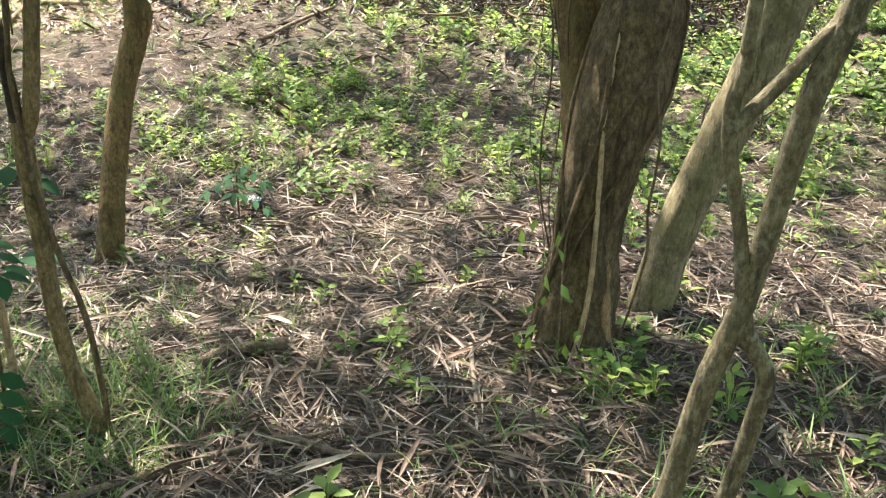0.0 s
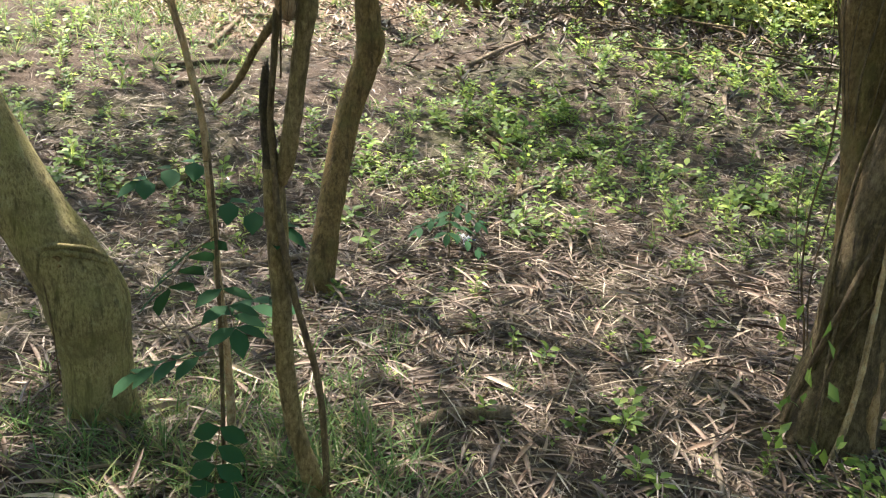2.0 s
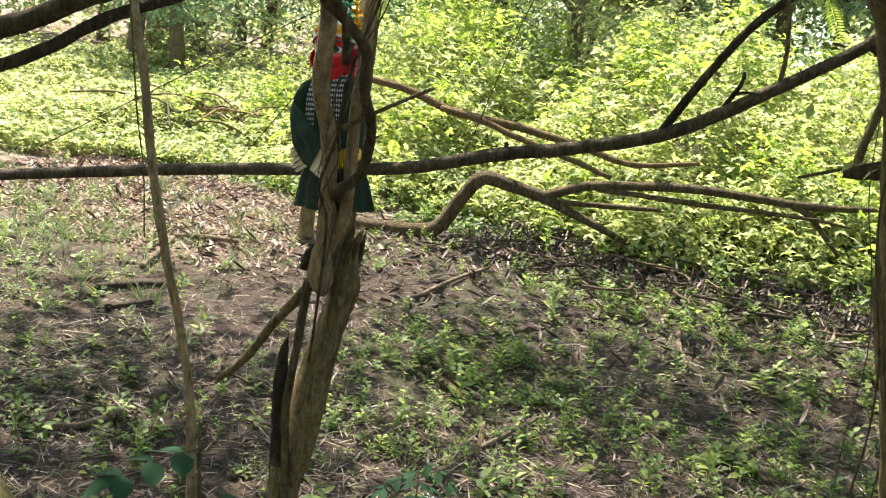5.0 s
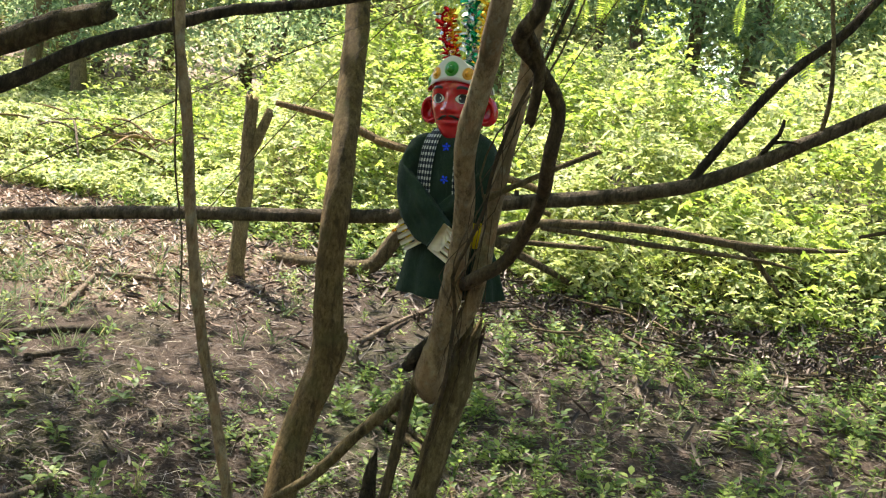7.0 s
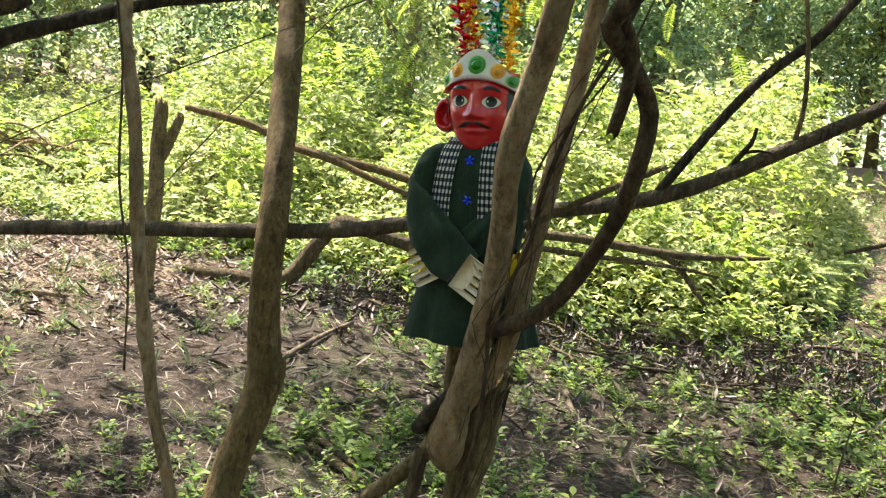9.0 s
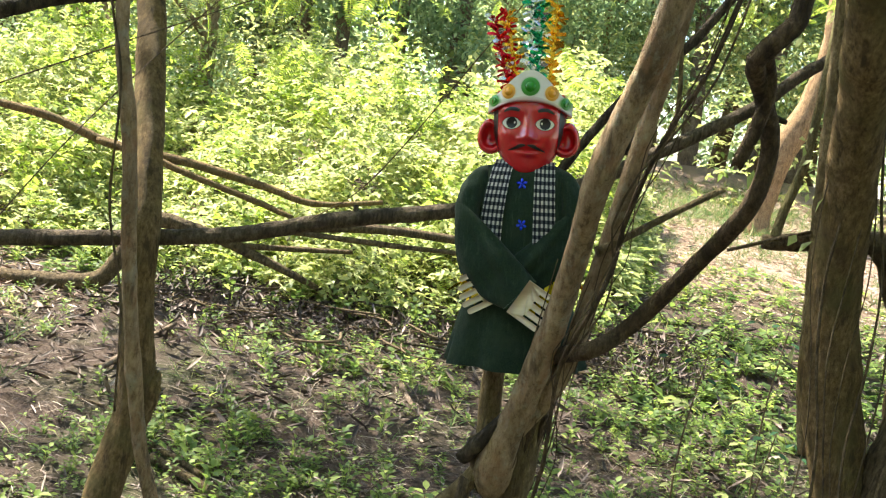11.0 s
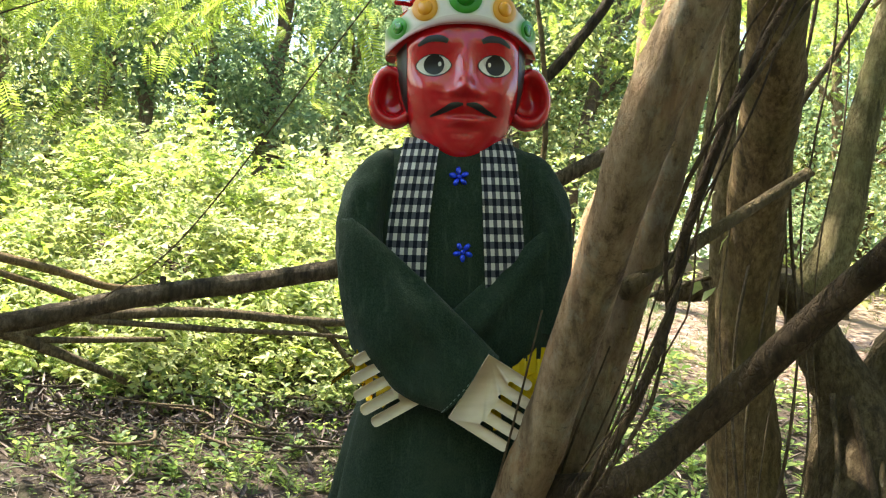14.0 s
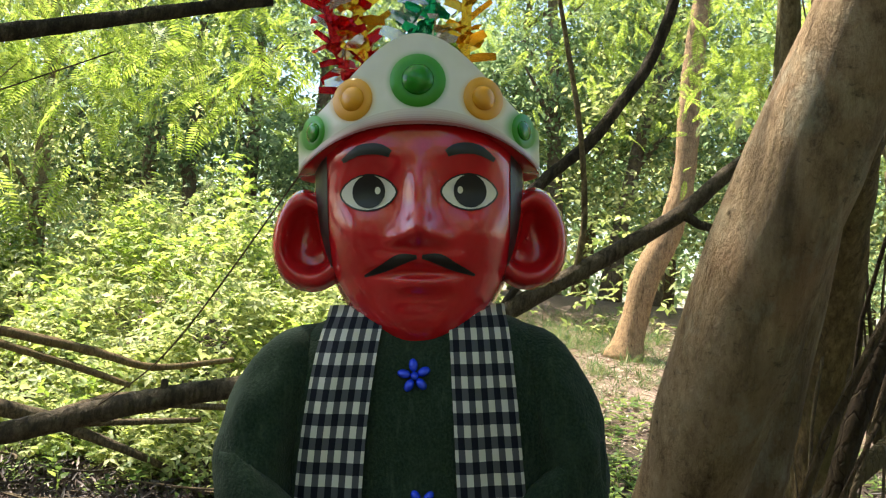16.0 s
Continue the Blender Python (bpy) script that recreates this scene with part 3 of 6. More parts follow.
limb(vine_tree, "shoot", [(0.565, 1.49, 1.43, 0.012), (0.572, 1.49, 1.5, 0.0115), (0.588, 1.49, 1.58, 0.011), (0.6, 1.49, 1.68, 0.0105), (0.6, 1.5, 2.0, 0.009), (0.57, 1.52, 2.8, 0.006)], BARK_GREEN, seg=10, step=0.02, rough=0.12)
limb(vine_tree, "straight_stem", [(0.93, 1.27, 0.15, 0.05), (0.915, 1.3, 0.35, 0.063), (0.895, 1.34, 0.55, 0.066), (0.86, 1.38, 0.72, 0.064), (0.815, 1.42, 0.9, 0.064), (0.782, 1.445, 1.03, 0.069), (0.753, 1.455, 1.13, 0.067), (0.715, 1.43, 1.33, 0.058), (0.672, 1.35, 1.588, 0.056), (0.631, 1.245, 1.762, 0.053), (0.585, 1.14, 1.914, 0.05), (0.5, 0.98, 2.25, 0.048), (0.4, 0.9, 3.4, 0.035)], BARK_BROWN, seg=26, step=0.018, rough=0.09, lumps=[(0.3, 0.12, 0.02), (0.52, 0.1, 0.006)])
limb(vine_tree, "side_stem", [(0.735, 1.47, 0.95, 0.014), (0.705, 1.47, 1.1, 0.018), (0.682, 1.48, 1.3, 0.019), (0.66, 1.47, 1.45, 0.019), (0.63, 1.45, 1.7, 0.02), (0.59, 1.4, 1.95, 0.018), (0.5, 1.3, 2.6, 0.014)], BARK, seg=12, step=0.015, rough=0.14)


def main_at(z):
    return [float(np.interp(z, [r[2] for r in MAIN[:8]], [r[k] for r in MAIN[:8]])) for k in (0, 1, 3)]


for k, (dx, tw, r) in enumerate([(-0.12, 0.2, 0.006), (-0.04, -0.25, 0.009), (0.02, 0.35, 0.005), (0.09, 0.45, 0.0045)]):
    rows = []
    for i in range(9):
        z = 0.04 + 0.155 * i
        a = -1.95 + dx * 4 + tw * math.sin(i * 0.9 + k) + 0.5 * k * i / 8
        cx, cy, rad = main_at(z)
        rows.append((cx + rad * 1.06 * math.cos(a), cy + rad * 1.06 * math.sin(a), z, r))
    limb(vine_tree, "vine", rows, BARK_HOOK if k % 2 else VINE, seg=8, step=0.02, rough=0.18)
for k in range(9):
    z0, a0 = 0.28 + 0.085 * k, -2.2 + 0.13 * ((k * 5) % 9)
    rows = []
    for i in range(5):
        z = z0 + 0.045 * i
        cx, cy, rad = main_at(z)
        a = a0 + 0.1 * math.sin(1.4 * i + k) + 0.07 * i * (1 if k % 2 else -1)
        rows.append((cx + rad * 1.05 * math.cos(a), cy + rad * 1.05 * math.sin(a), z, 0.0028 - 0.0004 * i))
    limb(vine_tree, "rootlet", rows, BARK_HOOK if k % 3 else VINE, seg=6, step=0.015, rough=0.2)
limb(vine_tree, "hanging_vine", [(1.1, 1.25, 0.9, 0.003), (1.125, 1.18, 0.86, 0.004), (1.15, 1.15, 0.78, 0.004), (1.155, 1.14, 0.68, 0.004), (1.15, 1.14, 0.56, 0.0045), (1.165, 1.14, 0.45, 0.0045), (1.15, 1.14, 0.3, 0.004), (1.12, 1.14, 0.12, 0.004)], VINE, seg=7, step=0.015, rough=0.2)
limb(vine_tree, "vine", [(0.98, 1.35, 1.19, 0.0050), (0.97, 1.307, 1.102, 0.0065), (0.968, 1.281, 1.035, 0.0072), (0.969, 1.247, 0.937, 0.0076), (0.971, 1.213, 0.796, 0.0079), (0.986, 1.19, 0.635, 0.0076), (0.999, 1.178, 0.464, 0.0079), (1.011, 1.156, 0.29, 0.0086), (1.012, 1.118, 0.154, 0.0094), (1.0, 1.08, 0.02, 0.0101)], BARK_LIMB, seg=10, step=0.015, rough=0.16)
limb(vine_tree, "splinter", [(1.07, 1.2, 0.05, 0.022), (1.062, 1.19, 0.14, 0.02), (1.05, 1.2, 0.26, 0.012), (1.045, 1.215, 0.34, 0.005)], BARK_TAN, seg=10, step=0.015, rough=0.3, broken=0.01)
for k in range(7):
    x0 = 0.66 + 0.03 * k
    rows = [(x0 + 0.12 - 0.019 * i + 0.02 * math.sin(i * 1.5 + k), 1.40 - 0.008 * i + 0.012 * math.cos(i * 1.1 + k), 0.06 + 0.19 * i, (0.0016, 0.0032, 0.0022)[k % 3]) for i in range(13)]
    limb(vine_tree, "hanging_vine", rows, VINE, seg=6, step=0.03, rough=0.25)
crown(vine_tree, (1.2, 1.6, 4.6), (1.9, 1.7, 0.8), 3000)
crown(vine_tree, (0.5, 1.2, 4.6), (1.6, 1.5, 0.7), 2400)
crown(vine_tree, (1.4, 2.3, 4.4), (1.6, 1.5, 0.7), 2000)

pale_tree = thing("pale_tree", "pale leaning tree trunk beside the vine-wound one", "tree")
limb(pale_tree, "trunk", [(1.1, 1.5, -0.12, 0.09), (1.128, 1.511, 0.08, 0.075), (1.174, 1.53, 0.38, 0.069), (1.276, 1.575, 0.764, 0.071), (1.369, 1.615, 1.113, 0.068), (1.55, 1.7, 1.8, 0.062), (1.8, 1.8, 3.2, 0.04)], BARK_GREY, seg=24, step=0.02, rough=0.07, flare=0.2)
crown(pale_tree, (1.9, 2.0, 4.4), (1.5, 1.4, 0.7), 1800)

# two slim stems at the edge of the path
slim_tree = thing("slim_tree", "slim grey stem leaning beside the path", "tree")
limb(slim_tree, "stem", [(1.43, -0.12, 0.0, 0.0261), (1.46, -0.1, 0.25, 0.0223), (1.506, -0.089, 0.546, 0.0212), (1.531, -0.078, 0.774, 0.0199), (1.563, -0.065, 0.93, 0.0186), (1.579, -0.057, 1.099, 0.0186), (1.594, -0.051, 1.254, 0.0192), (1.624, -0.038, 1.39, 0.0199), (1.7, 0.0, 1.8, 0.0186), (1.85, 0.1, 3.0, 0.0124)], BARK_SAPLING, seg=18, step=0.015, rough=0.08, flare=0.2)
crook_tree = thing("crooked_sapling", "thin crooked sapling forking at head height", "tree")
limb(crook_tree, "stem", [(1.53, -0.1, 0.0, 0.0217), (1.56, -0.07, 0.3, 0.0173), (1.596, -0.05, 0.554, 0.0159), (1.615, -0.048, 0.74, 0.0152), (1.614, -0.05, 0.805, 0.0159), (1.575, -0.06, 0.87, 0.0144), (1.556, -0.07, 0.95, 0.0123), (1.534, -0.077, 1.05, 0.0112), (1.495, -0.094, 1.2, 0.0116), (1.503, -0.09, 1.304, 0.0112), (1.499, -0.092, 1.381, 0.0108), (1.5, -0.09, 2.0, 0.0087)], BARK_SAPLING, seg=14, step=0.012, rough=0.1)
limb(crook_tree, "branch", [(1.495, -0.094, 1.19, 0.0094), (1.52, -0.085, 1.225, 0.0116), (1.56, -0.066, 1.284, 0.0112), (1.615, -0.042, 1.366, 0.0108), (1.8, 0.05, 1.6, 0.0087), (2.1, 0.2, 2.1, 0.0058)], BARK_SAPLING, seg=14, step=0.012, rough=0.1)
crown(slim_tree, (1.9, 0.2, 4.0), (1.3, 1.2, 0.6), 1500)

# broken post-like trunk
post = thing("broken_trunk", "bare broken tree trunk with a short side fork", "dead tree")
limb(post, "trunk", [(-3.39, 4.55, -0.05, 0.085), (-3.399, 4.55, 0.06, 0.062), (-3.405, 4.547, 0.4, 0.052), (-3.405, 4.547, 0.68, 0.05), (-3.43, 4.54, 1.0, 0.046), (-3.437, 4.534, 1.26, 0.042)], BARK, seg=16, step=0.03, rough=0.14, broken=0.04, flare=0.3)
limb(post, "fork", [(-3.42, 4.54, 0.85, 0.03), (-3.38, 4.56, 0.98, 0.035), (-3.32, 4.58, 1.19, 0.03)], BARK, seg=12, step=0.03, rough=0.14, broken=0.03)

# far leaning tree in the sunny clearing
far_tree = thing("far_leaning_tree", "far pale tree trunk leaning in a sunny clearing", "tree")
limb(far_tree, "trunk", [(2.36, 11.5, 0.95, 0.26), (2.4, 11.5, 1.2, 0.18), (2.46, 11.5, 1.55, 0.16), (2.52, 11.5, 1.95, 0.17), (2.75, 11.5, 2.55, 0.15), (2.85, 11.5, 3.3, 0.13), (2.82, 11.5, 4.6, 0.12), (3.0, 11.5, 7.5, 0.08)], BARK_TAN, seg=16, step=0.08, rough=0.1)
crown(far_tree, (3.0, 12.0, 8.4), (2.5, 2.0, 1.2), 2200, leaf_len=0.16)

# long bough lying across the clearing, held by its fork on the right
bough = thing("fallen_bough", "long dark bare bough hanging across the clearing", "branch")
limb(bough, "bough", [(-6.2, 0.85, 0.05, 0.03), (-4.2, 1.1, 0.5, 0.026), (-2.618, 1.292, 0.82, 0.0225), (-2.046, 1.368, 0.94, 0.0215), (-1.535, 1.436, 1.045, 0.021), (-1.0, 1.507, 1.142, 0.021), (-0.75, 1.54, 1.196, 0.021), (-0.455, 1.579, 1.292, 0.0215), (-0.28, 1.602, 1.336, 0.0205), (0.026, 1.642, 1.438, 0.02), (0.3, 1.679, 1.612, 0.018), (0.495, 1.705, 1.751, 0.0165), (0.584, 1.716, 1.843, 0.016), (0.8, 1.75, 2.05, 0.015), (1.3, 1.8, 2.7, 0.012)], BARK_BOUGH, seg=14, step=0.03, rough=0.12)
limb(bough, "side_branch", [(0.0, 1.64, 1.43, 0.014), (0.03, 1.642, 1.49, 0.013), (0.118, 1.655, 1.645, 0.0125), (0.197, 1.665, 1.765, 0.0125), (0.295, 1.679, 1.87, 0.0125), (0.35, 1.685, 1.955, 0.012), (0.402, 1.692, 2.049, 0.012), (0.44, 1.697, 2.182, 0.011), (0.5, 1.7, 2.5, 0.008)], BARK_DARK, seg=10, step=0.02, rough=0.14)
limb(bough, "twig", [(0.14, 1.66, 1.49, 0.008), (0.17, 1.66, 1.55, 0.008), (0.2, 1.65, 1.6, 0.006), (0.205, 1.65, 1.64, 0.004)], BARK_DARK, seg=8, step=0.02, rough=0.3)
limb(bough, "twig", [(0.185, 1.66, 1.575, 0.006), (0.22, 1.655, 1.585, 0.004), (0.25, 1.65, 1.585, 0.003)], BARK_DARK, seg=6, step=0.02, rough=0.3)
limb(bough, "upright_twig", [(0.296, 1.678, 1.61, 0.007), (0.302, 1.67, 1.7, 0.0065), (0.29, 1.66, 1.8, 0.006), (0.262, 1.65, 1.93, 0.0055), (0.2, 1.64, 2.15, 0.004)], BARK, seg=8, step=0.02, rough=0.2)
limb(bough, "twig", [(0.5, 1.705, 1.755, 0.011), (0.535, 1.69, 1.735, 0.010), (0.575, 1.68, 1.725, 0.006)], BARK_DARK, seg=8, step=0.02, rough=0.3)
limb(bough, "twig", [(-0.455, 1.575, 1.3, 0.008), (-0.455, 1.572, 1.325, 0.006)], BARK_DARK, seg=8, step=0.01, rough=0.3, broken=0.003)

# boughs overhead on the far side of the thin stem
over = thing("overhanging_bough", "thick broken bough hanging overhead", "branch")
limb(over, "bough", [(-1.75, 0.15, 1.22, 0.03), (-1.4, 0.3, 1.42, 0.028), (-1.182, 0.399, 1.523, 0.026), (-1.081, 0.442, 1.581, 0.024), (-0.985, 0.483, 1.621, 0.02)], BARK_ROUGH, seg=14, step=0.02, rough=0.14, broken=0.015)
over2 = thing("arching_branch", "slender dark branch arching overhead", "branch")
limb(over2, "branch", [(-2.0, 0.0, 0.95, 0.018), (-1.5, 0.2, 1.25, 0.017), (-1.175, 0.402, 1.439, 0.016), (-1.024, 0.466, 1.541, 0.0155), (-0.873, 0.531, 1.613, 0.014), (-0.773, 0.573, 1.659, 0.012), (-0.571, 0.659, 1.717, 0.01), (-0.2, 0.8, 1.85, 0.007)], BARK_DARK, seg=12, step=0.02, rough=0.16)

for rows, lab in (([(-1.75, 0.9, 1.1, 0.0018), (-1.28, 1.1, 1.43, 0.0018), (-0.95, 1.1, 1.6, 0.0015), (-0.5, 1.2, 1.85, 0.0012)], "long thin dry twig slanting through the air"),
                  ([(-1.3, 1.3, 1.1, 0.0018), (-1.19, 1.428, 1.342, 0.0018), (-1.04, 1.5, 1.571, 0.0017), (-0.8, 1.6, 1.9, 0.0012)], "thin dry twig leaning on the mossy trunk"),
                  ([(-0.556, 1.5, 1.27, 0.0014), (-0.36, 1.2, 1.42, 0.0014), (-0.14, 0.95, 1.72, 0.0012), (0.0, 0.9, 1.95, 0.001)], "thin dry twig rising from the long bough"),
                  ([(0.72, 1.5, 1.5, 0.006), (0.6, 1.45, 1.46, 0.005), (0.45, 1.4, 1.4, 0.004)], "short dark dead twig on the straight trunk"),
                  ([(0.87, 1.99, 1.74, 0.012), (0.911, 1.995, 1.802, 0.011), (0.978, 1.997, 1.925, 0.01), (1.06, 2.0, 2.08, 0.009), (1.2, 2.0, 2.4, 0.007)], "dark bare branch crossing behind the straight trunk")):
    single("dry_twig", sweep(rows, seg=7, step=0.03, rough=0.3), VINE, lab, "twig", "dry twigs")
# fallen logs at the edge of the undergrowth
log = thing("fallen_log", "bare fallen log bent like an elbow with thin branches", "log")
limb(log, "log", [(-3.55, 5.24, 0.09, 0.05), (-3.3, 5.27, 0.1, 0.055), (-2.95, 5.37, 0.13, 0.058), (-2.8, 5.42, 0.2, 0.058), (-2.66, 5.46, 0.45, 0.055), (-2.526, 5.5, 0.615, 0.056), (-2.3, 5.57, 0.59, 0.05), (-2.078, 5.632, 0.55, 0.045), (-1.946, 5.671, 0.5, 0.036), (-1.601, 5.773, 0.38, 0.025), (-1.3, 5.87, 0.25, 0.016)], BARK_ROUGH, seg=14, step=0.03, rough=0.1)
limb(log, "branch", [(-2.1, 5.63, 0.55, 0.04), (-1.9, 5.68, 0.64, 0.036), (-1.714, 5.74, 0.703, 0.034), (-1.061, 5.933, 0.795, 0.032), (-0.421, 6.122, 0.804, 0.03), (-0.102, 6.217, 0.83, 0.024), (0.3, 6.3, 0.9, 0.012)], BARK_ROUGH, seg=12, step=0.04, rough=0.12)
limb(log, "branch", [(-2.0, 5.65, 0.53, 0.022), (-1.6, 5.77, 0.57, 0.02), (-1.26, 5.874, 0.605, 0.016)], BARK_ROUGH, seg=8, step=0.04, rough=0.12)
limb(log, "branch", [(-0.42, 6.12, 0.8, 0.026), (-0.3, 6.15, 0.75, 0.024), (-0.188, 6.191, 0.64, 0.02), (-0.05, 6.2, 0.5, 0.015)], BARK_ROUGH, seg=8, step=0.03, rough=0.12)
limb(log, "branch", [(-1.7, 5.73, 0.68, 0.02), (-1.0, 5.9, 0.7, 0.02), (-0.3, 6.1, 0.73, 0.014), (0.0, 6.15, 0.72, 0.008)], BARK_ROUGH, seg=8, step=0.04, rough=0.12)
pair = thing("fallen_branch_pair", "two pale bare branches lying in the undergrowth", "branch")
limb(pair, "branch", [(-4.02, 5.7, 1.19, 0.022), (-3.75, 5.78, 1.17, 0.03), (-3.5, 5.83, 1.14, 0.032), (-3.3, 5.88, 1.08, 0.034), (-3.09, 5.94, 1.025, 0.034), (-2.544, 6.094, 0.98, 0.034), (-2.054, 6.239, 0.905, 0.03), (-1.7, 6.344, 0.84, 0.024), (-1.214, 6.488, 0.93, 0.018)], BARK_BROWN, seg=12, step=0.04, rough=0.14)
limb(pair, "branch", [(-3.2, 5.88, 1.04, 0.026), (-2.85, 5.97, 0.99, 0.028), (-2.6, 6.02, 0.92, 0.026), (-2.1, 6.15, 0.8, 0.024), (-1.8, 6.22, 0.72, 0.02)], BARK_BROWN, seg=10, step=0.04, rough=0.14)


# ---- the doll ----
def build_doll():
    V, F, I = [], [], []
    mats = {}

    def slot(m):
        return mats.setdefault(m.name, (len(mats), m))[0]

    def add(verts, faces, m):
        o, k = len(V), slot(m)
        V.extend(tuple(v) for v in verts)
        for f in faces:
            F.append(tuple(o + i for i in f))
            I.append(k)

    def grid(fn, nu, nv, m, closed=False):
        vs = [fn(i / nu, j / nv) for j in range(nv + 1) for i in range(nu + (0 if closed else 1))]
        w = nu if closed else nu + 1
        fs = []
        for j in range(nv):
            for i in range(nu):
                a, b = j * w + i, j * w + (i + 1) % w
                fs.append((a, b, b + w, a + w))
        add(vs, fs, m)

    red, nt, b = base_mat("red_gloss_paint", 0.16, spec=0.5)
    col = ramp(nt, noise_tex(nt, 60, 3), [(0.35, (0.54, 0.01, 0.016)), (0.7, (0.64, 0.018, 0.024))])
    nt.links.new(col, b.inputs["Base Color"])
    b.inputs["Coat Weight"].default_value, b.inputs["Coat Roughness"].default_value = 0.7, 0.03
    bump(nt, b, noise_tex(nt, 160, 2), 0.25, 0.0012)
    white = base_mat("white_paint", 0.3, (0.78, 0.75, 0.67))[0]
    black = base_mat("black_paint", 0.4, (0.012, 0.011, 0.011))[0]
    green = base_mat("green_gem", 0.18, (0.008, 0.22, 0.008))[0]
    halo_g = base_mat("green_airbrush", 0.35, (0.04, 0.3, 0.025))[0]
    yellow = base_mat("amber_gem", 0.22, (0.75, 0.33, 0.02))[0]
    halo_y = base_mat("amber_airbrush", 0.35, (0.78, 0.36, 0.03))[0]
    shell, nt, b = base_mat("white_crown_paint", 0.32)
    tc, flatten = nt.nodes.new("ShaderNodeTexCoord"), nt.nodes.new("ShaderNodeVectorMath")
    flatten.operation, flatten.inputs[1].default_value = "MULTIPLY", (1, 0, 1)
    nt.links.new(tc.outputs["Object"], flatten.inputs[0])
    col = ramp(nt, noise_tex(nt, 70, 3), [(0.35, (0.74, 0.71, 0.63)), (0.7, (0.82, 0.79, 0.72))])
    for gx, gz, r0, r1, tint in ((0, 0.0352, 0.0068, 0.0108, (0.06, 0.42, 0.03)), (-0.0208, 0.0298, 0.005, 0.0086, (0.85, 0.5, 0.06)), (0.0208, 0.0298, 0.005, 0.0086, (0.85, 0.5, 0.06)), (-0.0345, 0.0208, 0.0042, 0.0085, (0.06, 0.36, 0.03)), (0.0345, 0.0208, 0.0042, 0.0085, (0.06, 0.36, 0.03))):
        far, fade = nt.nodes.new("ShaderNodeVectorMath"), nt.nodes.new("ShaderNodeMapRange")
        far.operation, far.inputs[1].default_value = "DISTANCE", (gx, 0, gz)
        nt.links.new(flatten.outputs[0], far.inputs[0])
        fade.interpolation_type = "SMOOTHSTEP"
        for k, v in ((1, r0), (2, r1), (3, 0.9), (4, 0.0)):
            fade.inputs[k].default_value = v
        nt.links.new(far.outputs["Value"], fade.inputs[0])
        col = mixed(nt, col, tint, fade.outputs[0])
    nt.links.new(col, b.inputs["Base Color"])
    blue = base_mat("blue_rhinestone", 0.1, (0.008, 0.06, 0.85), 0.8, 0.2)[0]
    wood, nt, b = base_mat("pale_plywood", 0.55)
    nt.links.new(ramp(nt, noise_tex(nt, 90, 4, (0.3, 1, 2)), [(0.3, (0.62, 0.5, 0.33)), (0.7, (0.76, 0.64, 0.46))]), b.inputs["Base Color"])
    film = base_mat("yellow_film", 0.15, (0.85, 0.6, 0.02), 0.6, 0.35)[0]
    cloth, nt, b = base_mat("green_cotton", 0.95, spec=0.15)
    weave = noise_tex(nt, 1300, 2, (1, 1, 0.8))
    crease = noise_tex(nt, 28, 2, (1, 1, 0.8))
    cc = ramp(nt, weave, [(0.3, (0.011, 0.024, 0.015)), (0.7, (0.03, 0.052, 0.033))])
    cc = mixed(nt, cc, (0.055, 0.085, 0.06), ramp(nt, noise_tex(nt, 420, 3, (1, 1, 0.12)), [(0.55, (0, 0, 0)), (0.75, (0.5, 0.5, 0.5))]))
    cc = mixed(nt, cc, (0.038, 0.056, 0.038), ramp(nt, noise_tex(nt, 40, 4), [(0.5, (0, 0, 0)), (0.75, (0.6, 0.6, 0.6))]))
    nt.links.new(cc, b.inputs["Base Color"])
    soft = nt.nodes.new("ShaderNodeMath")
    soft.operation, soft.inputs[1].default_value = "MULTIPLY_ADD", 9.0
    nt.links.new(crease, soft.inputs[0])
    nt.links.new(weave, soft.inputs[2])
    bump(nt, b, soft.outputs[0], 0.7, 0.0009)
    b.inputs["Sheen Weight"].default_value = 0.08
    stitch = base_mat("thread", 0.8, (0.16, 0.22, 0.19))[0]
    check, nt, b = base_mat("black_white_gingham", 0.9, spec=0.15)
    tc, sep = nt.nodes.new("ShaderNodeTexCoord"), nt.nodes.new("ShaderNodeSeparateXYZ")
    nt.links.new(tc.outputs["UV"], sep.inputs[0])
    bars = []
    for out in (sep.outputs[0], sep.outputs[1]):
        fr, gt = nt.nodes.new("ShaderNodeMath"), nt.nodes.new("ShaderNodeMath")
        fr.operation, gt.operation, gt.inputs[1].default_value = "FRACT", "GREATER_THAN", 0.5
        nt.links.new(out, fr.inputs[0])
        nt.links.new(fr.outputs[0], gt.inputs[0])
        bars.append(gt.outputs[0])
    sm = nt.nodes.new("ShaderNodeMath")
    sm.inputs[1].default_value = 0.5
    nt.links.new(bars[0], sm.inputs[0])
    nt.links.new(bars[1], sm.inputs[1])
    hf = nt.nodes.new("ShaderNodeMath")
    hf.operation, hf.inputs[1].default_value = "MULTIPLY", 0.5
    nt.links.new(sm.outputs[0], hf.inputs[0])
    sm.inputs[1].default_value = 0.0
    cb = ramp(nt, hf.outputs[0], [(0.0, (0.6, 0.6, 0.56)), (0.5, (0.085, 0.092, 0.105)), (1.0, (0.01, 0.012, 0.02))])
    nt.links.new(cb, b.inputs["Base Color"])
    bump(nt, b, noise_tex(nt, 1800, 2), 0.3, 0.0004)
    foils = [base_mat(n, 0.22, c, 0.5, 0.9)[0] for n, c in (("red_foil", (0.6, 0.02, 0.03)), ("gold_foil", (0.85, 0.5, 0.05)), ("green_foil", (0.01, 0.35, 0.16)), ("silver_foil", (0.7, 0.7, 0.72)))]

